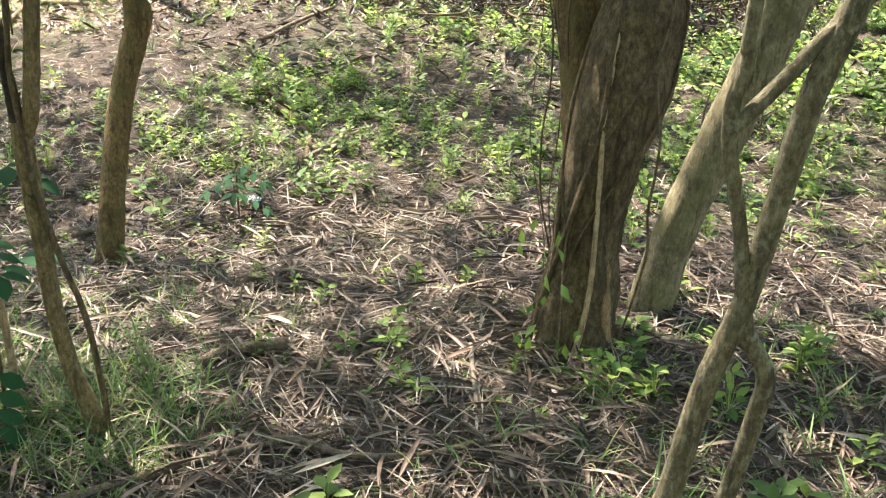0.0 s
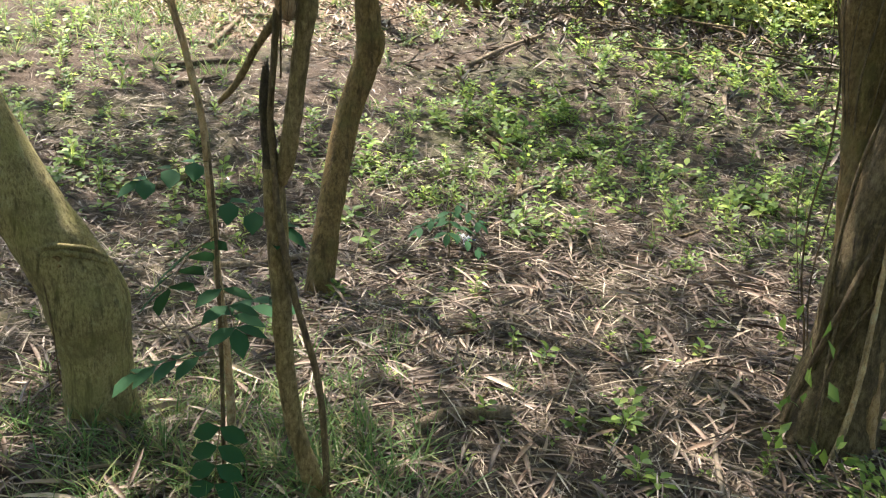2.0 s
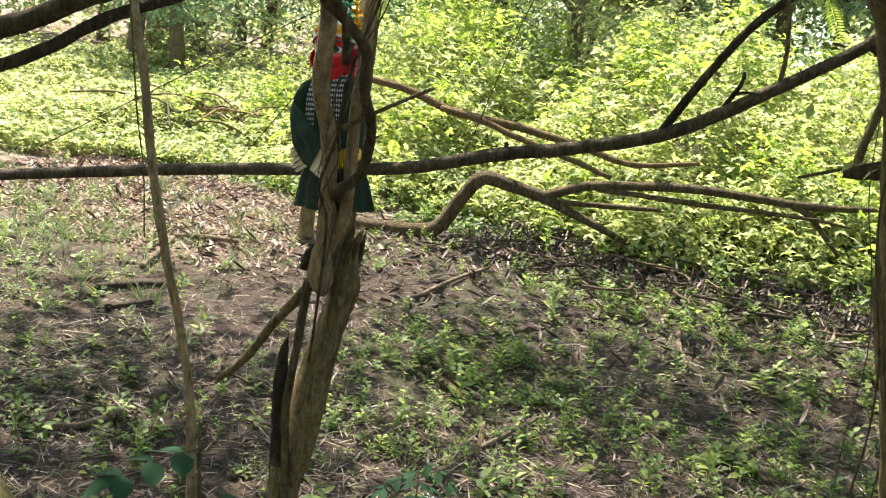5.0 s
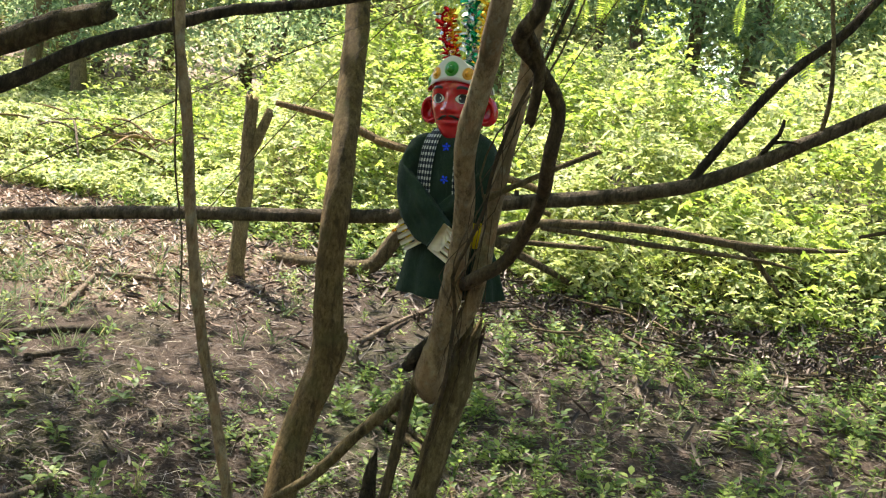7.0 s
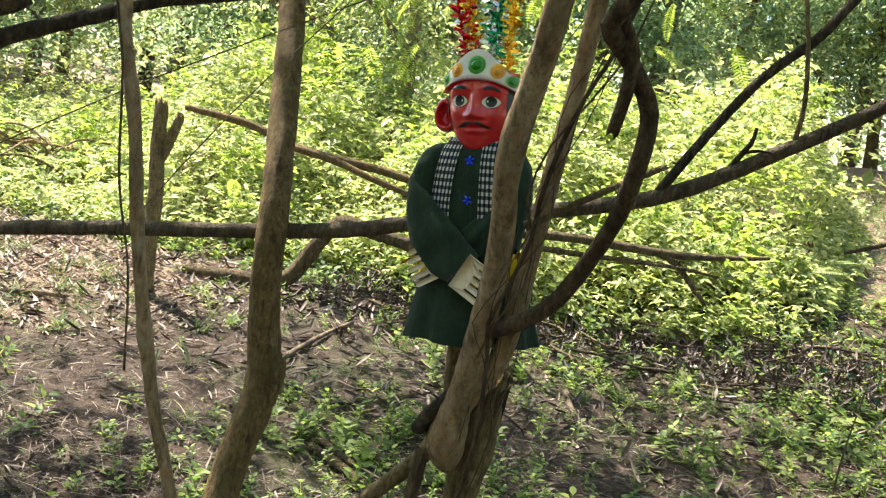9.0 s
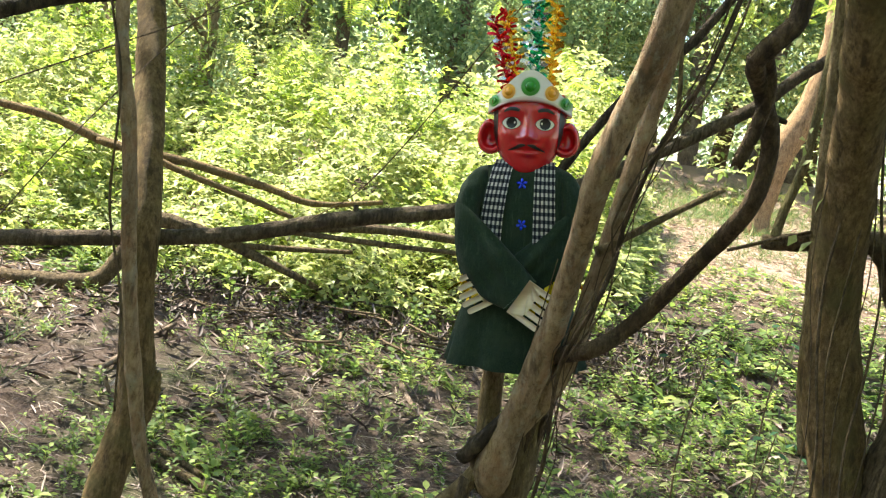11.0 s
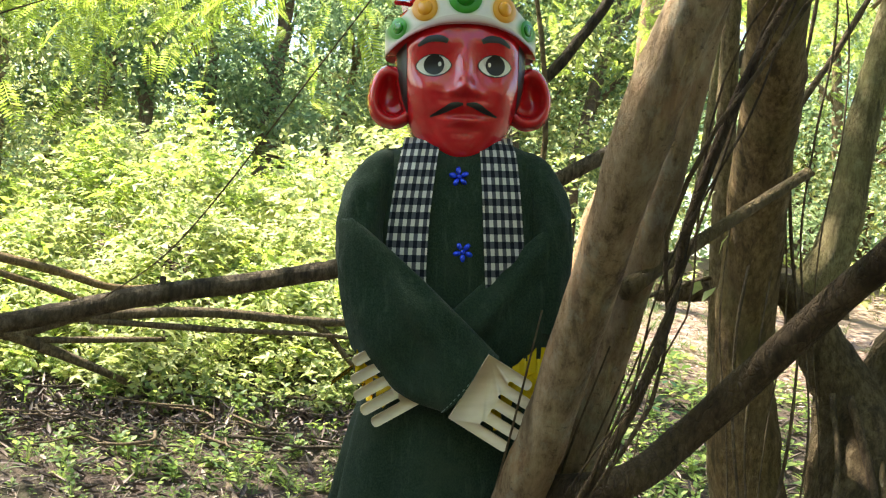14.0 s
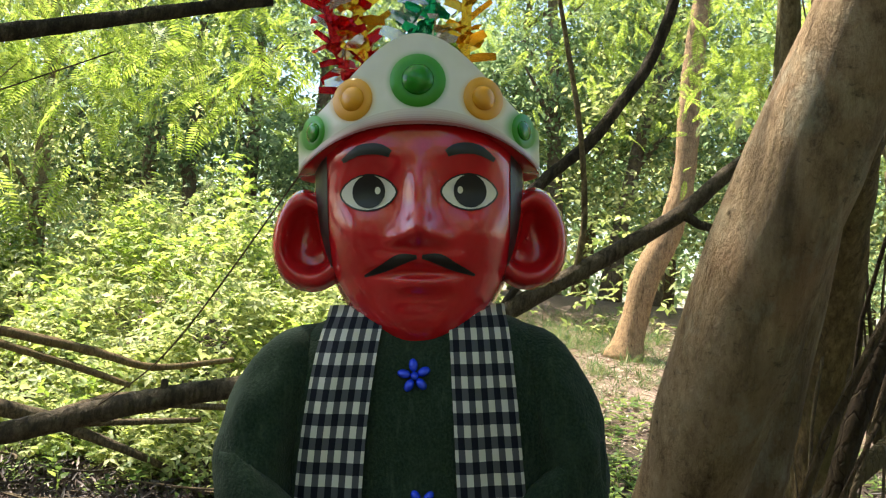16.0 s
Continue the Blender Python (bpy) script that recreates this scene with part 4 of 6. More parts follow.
    # head: a painted shell, its front given by depth(x, z)
    def outline(z):
        """Half width and half depth of the head at height z."""
        if z > 0.0:
            w = 0.0362 * math.sqrt(max(0.0, 1 - (z / 0.085) ** 2))
        else:
            u = min(1.0, -z / 0.0555)
            w = 0.0362 * max(0.0, 1 - u ** 1.85) ** 0.62
        return w, 0.036 * (w / 0.0362) ** 0.4

    def depth(x, z):
        w, d = outline(z)
        q = 1 - min(1.0, abs(x) / max(w, 1e-5)) ** 2.7
        y = 0.034 - d * math.sqrt(max(q, 0.0))
        g = lambda cx, cz, sx, sz: math.exp(-(((x - cx) / sx) ** 2) - ((z - cz) / sz) ** 2)
        y -= 0.0092 * g(0, -0.0125, 0.0056, 0.0058) + 0.0058 * g(0, -0.001, 0.0036, 0.0105)
        y -= 0.0036 * (g(-0.0072, -0.0145, 0.0034, 0.003) + g(0.0072, -0.0145, 0.0034, 0.003))
        y -= 0.0026 * (g(-0.019, -0.013, 0.009, 0.008) + g(0.019, -0.013, 0.009, 0.008))
        y -= 0.0022 * (g(-0.016, 0.0125, 0.011, 0.004) + g(0.016, 0.0125, 0.011, 0.004))
        y += 0.0022 * (g(-0.016, 0.0, 0.009, 0.0062) + g(0.016, 0.0, 0.009, 0.0062))
        y -= 0.0038 * g(0, -0.0215, 0.013, 0.0032) + 0.0034 * g(0, -0.0285, 0.0085, 0.003)
        y += 0.0018 * g(0, -0.0255, 0.014, 0.0013) + 0.0008 * g(0, -0.034, 0.012, 0.004)
        y -= 0.0025 * g(0, -0.042, 0.018, 0.012)
        return y

    def face(u, v):
        z = 0.03 - 0.0855 * v
        w = outline(z)[0]
        x = w * math.sin((u - 0.5) * math.pi)
        return (x, depth(x, z), z)

    grid(face, 72, 84, red)

    def back(u, v):
        z = 0.03 - 0.0855 * v
        w, d = outline(z)
        a = math.pi * u
        return (w * math.cos(a), 0.034 + 0.9 * d * math.sin(a), z)

    grid(back, 24, 24, red)

    def patch(cx, cz, fx, m, lift=0.0004, n=20, rings=5):
        """A painted patch on the face: fx(angle) gives the outline about (cx, cz)."""
        vs = [(cx, depth(cx, cz) - lift, cz)]
        fs = []
        for r in range(1, rings + 1):
            for i in range(n):
                dx, dz = fx(2 * math.pi * i / n)
                x, z = cx + dx * r / rings, cz + dz * r / rings
                vs.append((x, depth(x, z) - lift, z))
        for i in range(n):
            fs.append((0, 1 + i, 1 + (i + 1) % n))
            for r in range(rings - 1):
                a, b2 = 1 + r * n + i, 1 + r * n + (i + 1) % n
                fs.append((a, a + n, b2 + n, b2))
        add(vs, fs, m)

    def ribbon(pts, m, lift=0.0005, wide=1.0):
        """A painted stroke on the face through (x, z, half width)."""
        p = smooth_path([(x, z, 0, w) for x, z, w in pts], 0.0012)
        vs, fs = [], []
        for i, (x, z, _, w) in enumerate(p):
            j = min(i, len(p) - 2)
            tx, tz = p[j + 1][0] - p[j][0], p[j + 1][1] - p[j][1]
            ln = math.hypot(tx, tz) + 1e-9
            for k in (-1, -0.5, 0, 0.5, 1):
                qx, qz = x - tz / ln * w * k, z + tx / ln * w * k
                vs.append((qx, depth(qx, qz) - lift, qz))
            if i:
                fs += [((i - 1) * 5 + k, (i - 1) * 5 + k + 1, i * 5 + k + 1, i * 5 + k) for k in range(4)]
        add(vs, fs, m)

    for sx in (-1, 1):
        patch(0.016 * sx, 0, lambda a: (0.0094 * math.cos(a), 0.0060 * math.copysign(abs(math.sin(a)) ** 1.25, math.sin(a))), black, 0.0003)
        patch(0.016 * sx, 0, lambda a: (0.0088 * math.cos(a), 0.0055 * math.copysign(abs(math.sin(a)) ** 1.25, math.sin(a))), white, 0.0006)
        patch(0.0160 * sx + 0.0002, 0.0003, lambda a: (0.0053 * math.cos(a), 0.0053 * math.sin(a)), black, 0.0009)
        patch(0.016 * sx + (0.0031 if sx < 0 else -0.003), 0.0006, lambda a: (0.0009 * math.cos(a), 0.0012 * math.sin(a)), white, 0.0012, 10, 2)
        ribbon([(0.0088 * sx, 0.0118, 0.0012), (0.0125 * sx, 0.0133, 0.0018), (0.0185 * sx, 0.0132, 0.0017), (0.0242 * sx, 0.0103, 0.0007)], black)
        ribbon([(0.0008 * sx, -0.0205, 0.0006), (0.006 * sx, -0.0212, 0.0017), (0.011 * sx, -0.0236, 0.0013), (0.0175 * sx, -0.0262, 0.0004)], black)
        ribbon([(0.0325 * sx, 0.015, 0.0026), (0.0322 * sx, 0.004, 0.0025), (0.0316 * sx, -0.006, 0.002), (0.0306 * sx, -0.015, 0.0013), (0.029 * sx, -0.023, 0.0003)], black)

    # ears: cupped shells with a raised rim
    for sx in (-1, 1):
        def rim(a):
            """Outline of the ear: broad above, drawn in towards the lobe."""
            return 0.0378 + 0.0128 * math.cos(a) + 0.0022 * math.sin(a) - 0.0012 * math.sin(2 * a), -0.0137 + 0.0174 * math.sin(a) - 0.0012 * math.cos(a)

        def ear(u, v, sx=sx):
            ex, ez = rim(2 * math.pi * u)
            x, z = 0.0365 + (ex - 0.0365) * v, -0.0137 + (ez + 0.0137) * v
            bowl = 0.0062 * (1 - min(1.0, v / 0.66) ** 2.4) + 0.0014 * math.exp(-(((v - 0.3) / 0.2) ** 2)) * math.sin(2 * math.pi * u + 0.6)
            roll = 0.0052 * math.sin(math.pi * min(1.0, max(0.0, (v - 0.52) / 0.48))) ** 0.8
            return (sx * x, 0.0235 + 0.16 * (x - 0.03) + bowl - roll + 0.0022 * max(0.0, v - 0.9) * 10, z)

        grid(ear, 44, 26, red, True)

        def ear_back(u, v, sx=sx):
            ex, ez = rim(2 * math.pi * u)
            k = 1 - 0.25 * v * v
            x, z = 0.0365 + (ex - 0.0365) * k, -0.0137 + (ez + 0.0137) * k
            return (sx * x, 0.0257 + 0.16 * (ex - 0.03) + 0.009 * v, z)

        grid(ear_back, 44, 5, red, True)

    # crown: a white band rising to a point, with painted gems
    def crown_y(x, z):
        w = 0.0415 - 0.06 * max(0.0, z - 0.02) ** 1.15
        return 0.034 - 0.037 * math.sqrt(max(0.0, 1 - min(1.0, abs(x) / max(w, 0.004)) ** 2.2)) + 0.22 * max(0.0, z - 0.022)

    def crown_low(x):
        return 0.0208 - 0.0125 * (abs(x) / 0.041) ** 2.4

    def crown_high(x):
        u = abs(x) / 0.0412
        return 0.0225 + 0.0285 * (math.cos(math.pi * min(1, u)) * 0.5 + 0.5) ** 0.85

    def band(u, v):
        x = 0.0412 * math.sin((u - 0.5) * math.pi)
        z = crown_low(x) * (1 - v) + crown_high(x) * v
        rim = 0.0009 * math.exp(-((v / 0.08) ** 2)) + 0.001
        return (x, crown_y(x, z) - rim, z)

    grid(band, 96, 30, shell)
    edges = (0.0, 0.035, 0.06, 0.085, 0.11, 0.14, 0.175)
    for k in range(6):
        f = k / 6
        tint = tuple(a + (c - a) * f ** 0.8 for a, c in zip((0.27, 0.06, 0.05), (0.72, 0.67, 0.6)))
        m = base_mat("rose_airbrush", 0.4, tint)[0]
        m.name = "rose_airbrush_%d" % k
        grid(lambda u, v: tuple(np.array(band(u, edges[k] + (edges[k + 1] - edges[k]) * v)) - (0, 0.0002, 0)), 60, 1, m)
    def under(u, v):
        x = 0.0412 * math.sin((u - 0.5) * math.pi)
        z = crown_low(x)
        xi = x * 0.86
        e = np.array([x, crown_y(x, z) - 0.0019, z - 0.0004])
        h = np.array([xi, min(depth(xi, z), 0.034), z + 0.0006])
        return tuple(e * (1 - v) + h * v)

    grid(under, 60, 4, red)
    grid(lambda u, v: ((1 - v) * 0.0412 * math.sin((u - 0.5) * math.pi), (1 - v) * (crown_y(0.0412 * math.sin((u - 0.5) * math.pi), crown_high(0.0412 * math.sin((u - 0.5) * math.pi))) - 0.001) + v * 0.05, crown_high(0.0412 * math.sin((u - 0.5) * math.pi)) * (1 - v) + 0.044 * v), 60, 8, shell)
    grid(lambda u, v: (0.041 * math.cos(math.pi * u) * (1 - 0.9 * v * v), 0.034 + 0.034 * math.sin(math.pi * u) * (1 - 0.6 * v * v), 0.008 + 0.036 * v), 30, 10, shell)

    def gem(cx, cz, r, m, h, tall=1.0):
        """A moulded stone: a low swollen ring with a steep dome in it."""
        def swell(rr, lift, a):
            x, z = cx + rr * math.cos(a), cz + tall * rr * math.sin(a)
            return (x, crown_y(x, z) - 0.001 - lift, z)
        ring = [(1.3 - 0.6 * k / 9, 0.00015 + 0.22 * r * math.sin(math.pi * min(1, k / 9 * 0.62)) ** 0.9) for k in range(10)]
        grid(lambda u, v: swell(r * ring[round(v * 9)][0], ring[round(v * 9)][1], 2 * math.pi * u), 28, 9, h, True)
        dome = [(0.76 * math.cos(math.pi / 2 * k / 8), 0.14 * r + 0.62 * r * math.sin(math.pi / 2 * k / 8)) for k in range(9)]
        grid(lambda u, v: swell(r * dome[round(v * 8)][0], dome[round(v * 8)][1], 2 * math.pi * u), 28, 8, m, True)

    gem(0, 0.0352, 0.0068, green, halo_g)
    for sx in (-1, 1):
        gem(0.0208 * sx, 0.0298, 0.005, yellow, halo_y, 1.1)
        gem(0.0345 * sx, 0.0208, 0.0034, green, halo_g, 1.3)

    # coat: a padded body, a flared skirt, crossed sleeves
    SHOULDER = [(-0.034, 0.016, 0.010), (-0.038, 0.026, 0.014), (-0.042, 0.0355, 0.0175), (-0.0456, 0.0425, 0.02), (-0.051, 0.0485, 0.023), (-0.0586, 0.0525, 0.0255), (-0.07, 0.0545, 0.028), (-0.1, 0.053, 0.031), (-0.14, 0.048, 0.03), (-0.186, 0.043, 0.027)]

    def girth(z):
        """Half width and half depth of the coat at height z."""
        zs = [-r[0] for r in SHOULDER]
        return float(np.interp(-z, zs, [r[1] for r in SHOULDER])), float(np.interp(-z, zs, [r[2] for r in SHOULDER]))

    def body(u, v):
        a = 2 * math.pi * u
        z = -0.034 - 0.152 * v ** 1.3
        w, d = girth(z)
        fold = 0.0008 * math.sin(9 * a + 6 * v)
        return (w * math.copysign(abs(math.cos(a)) ** 0.85, math.cos(a)), 0.026 + (d + fold) * math.copysign(abs(math.sin(a)) ** 0.9, math.sin(a)), z)

    grid(body, 72, 44, cloth, True)

    def skirt(u, v):
        a = 2 * math.pi * u
        z = -0.166 - 0.074 * v + 0.0012 * math.sin(5 * a) * v
        w = 0.046 + 0.0225 * v ** 0.6
        d = 0.03 + 0.006 * v
        pl = 1 + 0.055 * v * math.sin(7 * a + 0.6) + 0.03 * v * math.sin(13 * a)
        return (0.0 + w * pl * math.copysign(abs(math.cos(a)) ** 0.8, math.cos(a)), 0.026 + d * pl * math.sin(a), z)

    grid(skirt, 96, 20, cloth, True)
    grid(lambda u, v: tuple(c * 1.0 + (0.0 if k != 1 else 0.0) for k, c in enumerate(skirt(u, 1.0)[:2])) + (skirt(u, 1.0)[2] + 0.004 * v,), 96, 1, cloth, True)

    def sleeve(rows, m=cloth):
        """Rows of x, y, z, half height, half thickness: a flattened soft tube."""
        p = smooth_path(rows, 0.004)
        n = len(p)
        tan = np.gradient(p[:, :3], axis=0)

        def at(u, v):
            i = min(n - 1, int(round(v * (n - 1))))
            t = tan[i] / np.linalg.norm(tan[i])
            out = np.array([0, -1.0, 0.0])
            out = out - t * (out @ t)
            out /= np.linalg.norm(out)
            side = np.cross(t, out)
            a = 2 * math.pi * u
            wr = 1 + (0.05 * math.sin(4 * a + 26 * v) + 0.04 * math.sin(7 * a - 15 * v)) * math.sin(math.pi * v)
            q = p[i, :3] + side * p[i, 3] * wr * math.cos(a) + out * p[i, 4] * wr * math.copysign(abs(math.sin(a)) ** 0.85, math.sin(a))
            return tuple(q)

        grid(at, 32, n - 1, m, True)
        end = [at(k / 32, 1.0) for k in range(32)]
        c = np.mean(end, axis=0)
        add(end + [tuple(c + np.array([0, 0.004, 0.004]))], [(k, (k + 1) % 32, 32) for k in range(32)], cloth)

    sleeve([(0.03, 0.026, -0.043, 0.002, 0.003), (0.0355, 0.024, -0.0495, 0.008, 0.012), (0.0415, 0.02, -0.0595, 0.0115, 0.0165), (0.0465, 0.015, -0.077, 0.0125, 0.0165), (0.0475, 0.009, -0.105, 0.0115, 0.015), (0.043, 0.004, -0.14, 0.009, 0.011)])
    sleeve([(-0.032, 0.026, -0.043, 0.002, 0.003), (-0.0395, 0.023, -0.0495, 0.008, 0.012), (-0.0455, 0.019, -0.0595, 0.012, 0.0165), (-0.052, 0.013, -0.078, 0.013, 0.017), (-0.0535, 0.006, -0.105, 0.0115, 0.016), (-0.049, 0.0, -0.14, 0.009, 0.012)])

    def flap(a0, b0, d0, c0, y_out, y_cuff, thick):
        """A forearm of soft cloth: outer edge a-b, cuff d-c (x, z), its depth running from y_out to y_cuff."""
        def at(u, v):
            a = 2 * math.pi * v
            w = 0.5 - 0.5 * math.cos(a)
            top = [a0[k] + (d0[k] - a0[k]) * u for k in (0, 1)]
            low = [b0[k] + (c0[k] - b0[k]) * u for k in (0, 1)]
            top[1] += 0.0022 * math.sin(math.pi * u) - 0.006 * math.exp(-((u / 0.05) ** 2))
            low[1] -= 0.006 * math.sin(math.pi * u)
            x, z = top[0] + (low[0] - top[0]) * w, top[1] + (low[1] - top[1]) * w
            t = thick * min(1.0, 0.12 + 5 * u) ** 0.5
            wr = 0.0017 * math.sin(11 * u + 7 * w) + 0.0012 * math.sin(19 * w - 9 * u + 1) + 0.0012 * math.sin(5 * u - 11 * w + 2)
            y = y_out + (y_cuff - y_out) * u ** 0.8 - (t + wr * math.sin(math.pi * u)) * math.copysign(abs(math.sin(a)) ** 0.6, math.sin(a))
            return (x - 0.004 * math.sin(math.pi * w) * (1 - u) * math.copysign(1, d0[0] - a0[0]), y, z)

        grid(lambda u, v: at(v, u), 48, 30, cloth, True)
        end = [at(1.0, k / 48) for k in range(48)]
        add(end + [tuple(np.mean(end, axis=0))], [(k, (k + 1) % 48, 48) for k in range(48)], cloth)
        return at

    flap((0.0575, -0.073), (0.047, -0.148), (-0.03, -0.15), (-0.012, -0.175), 0.004, -0.006, 0.0085)
    front = flap((-0.0625, -0.074), (-0.057, -0.147), (0.018, -0.149), (-0.010, -0.177), 0.0, -0.017, 0.0095)
    for k in range(15):
        x, y, z = front(0.97, 0.06 + 0.38 * k / 14)
        add([(x - 0.0002, y - 0.0006, z), (x + 0.0004, y - 0.0006, z), (x - 0.0004, y - 0.0006, z - 0.0011), (x - 0.001, y - 0.0006, z - 0.0011)], [(0, 1, 2, 3)], stitch)

    # flat cut-out palms with four slotted fingers
    def palm(cx, cz, ang, y, side):
        ca, sa = math.cos(radians(ang)), math.sin(radians(ang))
        wide, slot, z = 0.0054, 0.0026, -0.0186
        edge = [(-0.0135, -0.0186)]
        for k, (tip, root) in enumerate([(0.0195, 0.0012), (0.0215, 0.0022), (0.021, 0.0016), (0.0185, 0.0022), (0.013, 0.0)]):
            r = wide / 2
            edge += [(tip - r + r * abs(math.cos(t)) ** 0.7, z + r + r * math.copysign(abs(math.sin(t)) ** 0.8, t)) for t in np.linspace(-1.57, 1.57, 9)]
            if k < 4:
                edge += [(root + 0.0009 - 0.0009 * math.cos(t), z + wide + slot / 2 + slot / 2 * math.sin(t)) for t in np.linspace(-1.57, 1.57, 5)]
            z += wide + slot
        edge.append((-0.0135, z - slot))
        m = len(edge)
        vs = [(cx + ca * x - sa * w * side, yy, cz + sa * x + ca * w * side) for yy in (y, y + 0.003) for x, w in edge]
        add(vs, [tuple(range(m)), tuple(range(2 * m - 1, m - 1, -1))] + [(k, (k + 1) % m, m + (k + 1) % m, m + k) for k in range(m)], wood)

    palm(-0.0365, -0.161, 209, -0.012, -1)
    palm(0.0135, -0.170, -32, -0.0265, 1)

    # gold tinsel at the waist and a plume of foil on the crown
    def strip(p0, p1, w, m, tw):
        a, b2 = Vector(p0), Vector(p1)
        d = (b2 - a).normalized()
        s = d.cross(Vector((math.sin(tw), math.cos(tw), 0.3))).normalized() * w
        mid = (a + b2) / 2 + Vector((0, -0.3 * w, 0.2 * w))
        add([a - s, a + s, mid - s * 1.2, mid + s * 1.2, b2 - s, b2 + s], [(0, 1, 3, 2), (2, 3, 5, 4)], m)

    for k in range(26):
        sx = -1 if k % 2 else 1
        x = (0.05 if sx > 0 else -0.045) + random.uniform(-0.012, 0.012)
        z = -0.152 + random.uniform(-0.012, 0.012)
        strip((x, 0.012, z), (x + random.uniform(-0.012, 0.012), -0.004, z - random.uniform(0.006, 0.02)), 0.0016, foils[1], random.uniform(0, 6))
    for k in range(14):
        cx, cz, cy = ((-0.04, -0.158, -0.0055), (0.024, -0.166, -0.018))[k % 2]
        x, z = cx + random.uniform(-0.013, 0.013), cz + random.uniform(-0.006, 0.012)
        strip((x, cy, z), (x + random.uniform(-0.012, 0.012), cy - 0.002, z - random.uniform(0.008, 0.018)), 0.0028, film, random.uniform(0, 6))
    for k in range(14):
        x = 0.028 + 0.024 * k / 13
        strip((x, -0.006 + 0.25 * max(0.0, x - 0.045), -0.149 + 0.004 * math.sin(k * 1.7)), (x + 0.002 * math.sin(k * 2.1), -0.009 + 0.3 * max(0.0, x - 0.045), -0.172 + 0.004 * math.cos(k)), 0.0016, film, 0.4 * math.sin(k * 1.3))
    for bx, tx, tz, ms in ((-0.022, -0.042, 0.105, (0, 0, 3)), (-0.014, -0.03, 0.11, (1, 1, 0)), (0.0, -0.006, 0.125, (3, 3, 2)), (0.004, 0.005, 0.128, (2, 2, 3)), (0.016, 0.02, 0.12, (1, 1, 1))):
        for i in range(84):
            u = (i + 1) / 84
            x, z = bx + (tx - bx) * u, 0.03 + (tz - 0.03) * u
            a = i * 2.4
            ln = random.uniform(0.006, 0.013)
            strip((x, 0.052, z), (x + ln * math.cos(a), 0.052 + ln * math.sin(a) * 0.8, z + ln * random.uniform(-0.5, 0.9)), random.uniform(0.0009, 0.0021), foils[ms[i % 3]], a)
        strip((bx, 0.052, 0.03), (tx, 0.052, tz), 0.0016, foils[ms[0]], 0.0)

    # scarf: two checked ends over the chest
    uvs = []
    start = len(F)
    def chest(x, z):
        w, d = girth(z)
        return 0.026 - d * (1 - min(0.98, abs(x) / w) ** 2.35) ** 0.45
    for x0, x1, x2, wd in ((-0.0205, -0.0305, -0.0300, 0.0225), (0.0185, 0.0205, 0.0235, 0.0225)):
        fn = lambda u, v: (x0 * (1 - v) ** 2 + 2 * x1 * v * (1 - v) + x2 * v * v + (u - 0.5) * wd * (0.85 + 0.15 * v), -0.0355 - 0.0895 * v)
        def pt(u, v):
            x, z = fn(u, v)
            return (x, chest(x, z) - 0.0018 + 0.0006 * math.sin(u * 9 + v * 5), z)
        grid(pt, 12, 40, check)
        grid(lambda u, v: (pt(u, v)[0], pt(u, v)[1] + 0.0012, pt(u, v)[2]), 12, 40, check)
        for _ in range(2):
            for j in range(40):
                for i in range(12):
                    for di, dj in ((0, 0), (1, 0), (1, 1), (0, 1)):
                        uvs.append(((i + di) / 12 * wd / 0.0045 + 0.25, (j + dj) / 40 * 0.0895 / 0.0074))
    scarf_faces = (start, len(F))

    # two five-petalled rhinestone buttons
    for bx, bz in ((-0.002, -0.0575), (0.0, -0.0965)):
        for k in range(6):
            a = 2 * math.pi * k / 5 + 0.3 + bz * 20
            d, ra, rb = (0.0033, 0.0021, 0.0014) if k < 5 else (0.0, 0.0013, 0.0013)
            def petal(u, v):
                t, h = 2 * math.pi * u, math.pi / 2 * v
                p, q = d + ra * math.cos(h) * math.cos(t), rb * math.cos(h) * math.sin(t)
                x, z = bx + p * math.cos(a) - q * math.sin(a), bz + p * math.sin(a) + q * math.cos(a)
                return (x, chest(x, z) - 0.0005 - 0.0015 * math.sin(h), z)
            grid(petal, 14, 4, blue, True)

    me = mesh_of("doll", V, F, [m for _, m in sorted(mats.values(), key=lambda e: e[0])], I)
    layer = me.uv_layers.new(name="cloth")
    flat = np.zeros(len(me.loops) * 2)
    at = me.polygons[scarf_faces[0]].loop_start * 2
    flat[at:at + len(uvs) * 2] = np.array(uvs).ravel()
    layer.data.foreach_set("uv", flat)
    ob = tagged(new("doll", me), "red-faced doll in a dark green coat, checked scarf and white crown", "doll")
    ob.matrix_world = pose(0.003, -0.012, 1.5785, 0, -7.0, 0)
    return ob


build_doll()
single("doll_stake", sweep([(0.026, 0.045, 1.2, 0.012), (0.016, 0.05, 1.28, 0.0118), (0.01, 0.045, 1.38, 0.0115)], seg=14, step=0.01, rough=0.08), BARK, "short bark-covered stake under the doll, set in the fork", "stake")


# ---- fallen sticks ----
def on_ground(x, y, lift=0.0):
    return (x, y, float(height(x, y)) + lift)


def stick(xy, r, mat, label, lift=0.012, name="fallen_stick"):
    rows = [(*on_ground(x, y, lift + 0.012 * math.sin(3.1 * i)), r * (1 - 0.12 * i)) for i, (x, y) in enumerate(xy)]
    return single(name, sweep(rows, seg=8, step=0.03, rough=0.18, broken=r * 0.4), mat, label, "stick", "fallen sticks")


stick([(0.19, -0.19), (0.265, -0.095), (0.35, 0.04), (0.415, 0.135), (0.53, 0.27), (0.61, 0.34)], 0.014, WOOD_DEAD, "pale bent dead branch on the litter", 0.02)
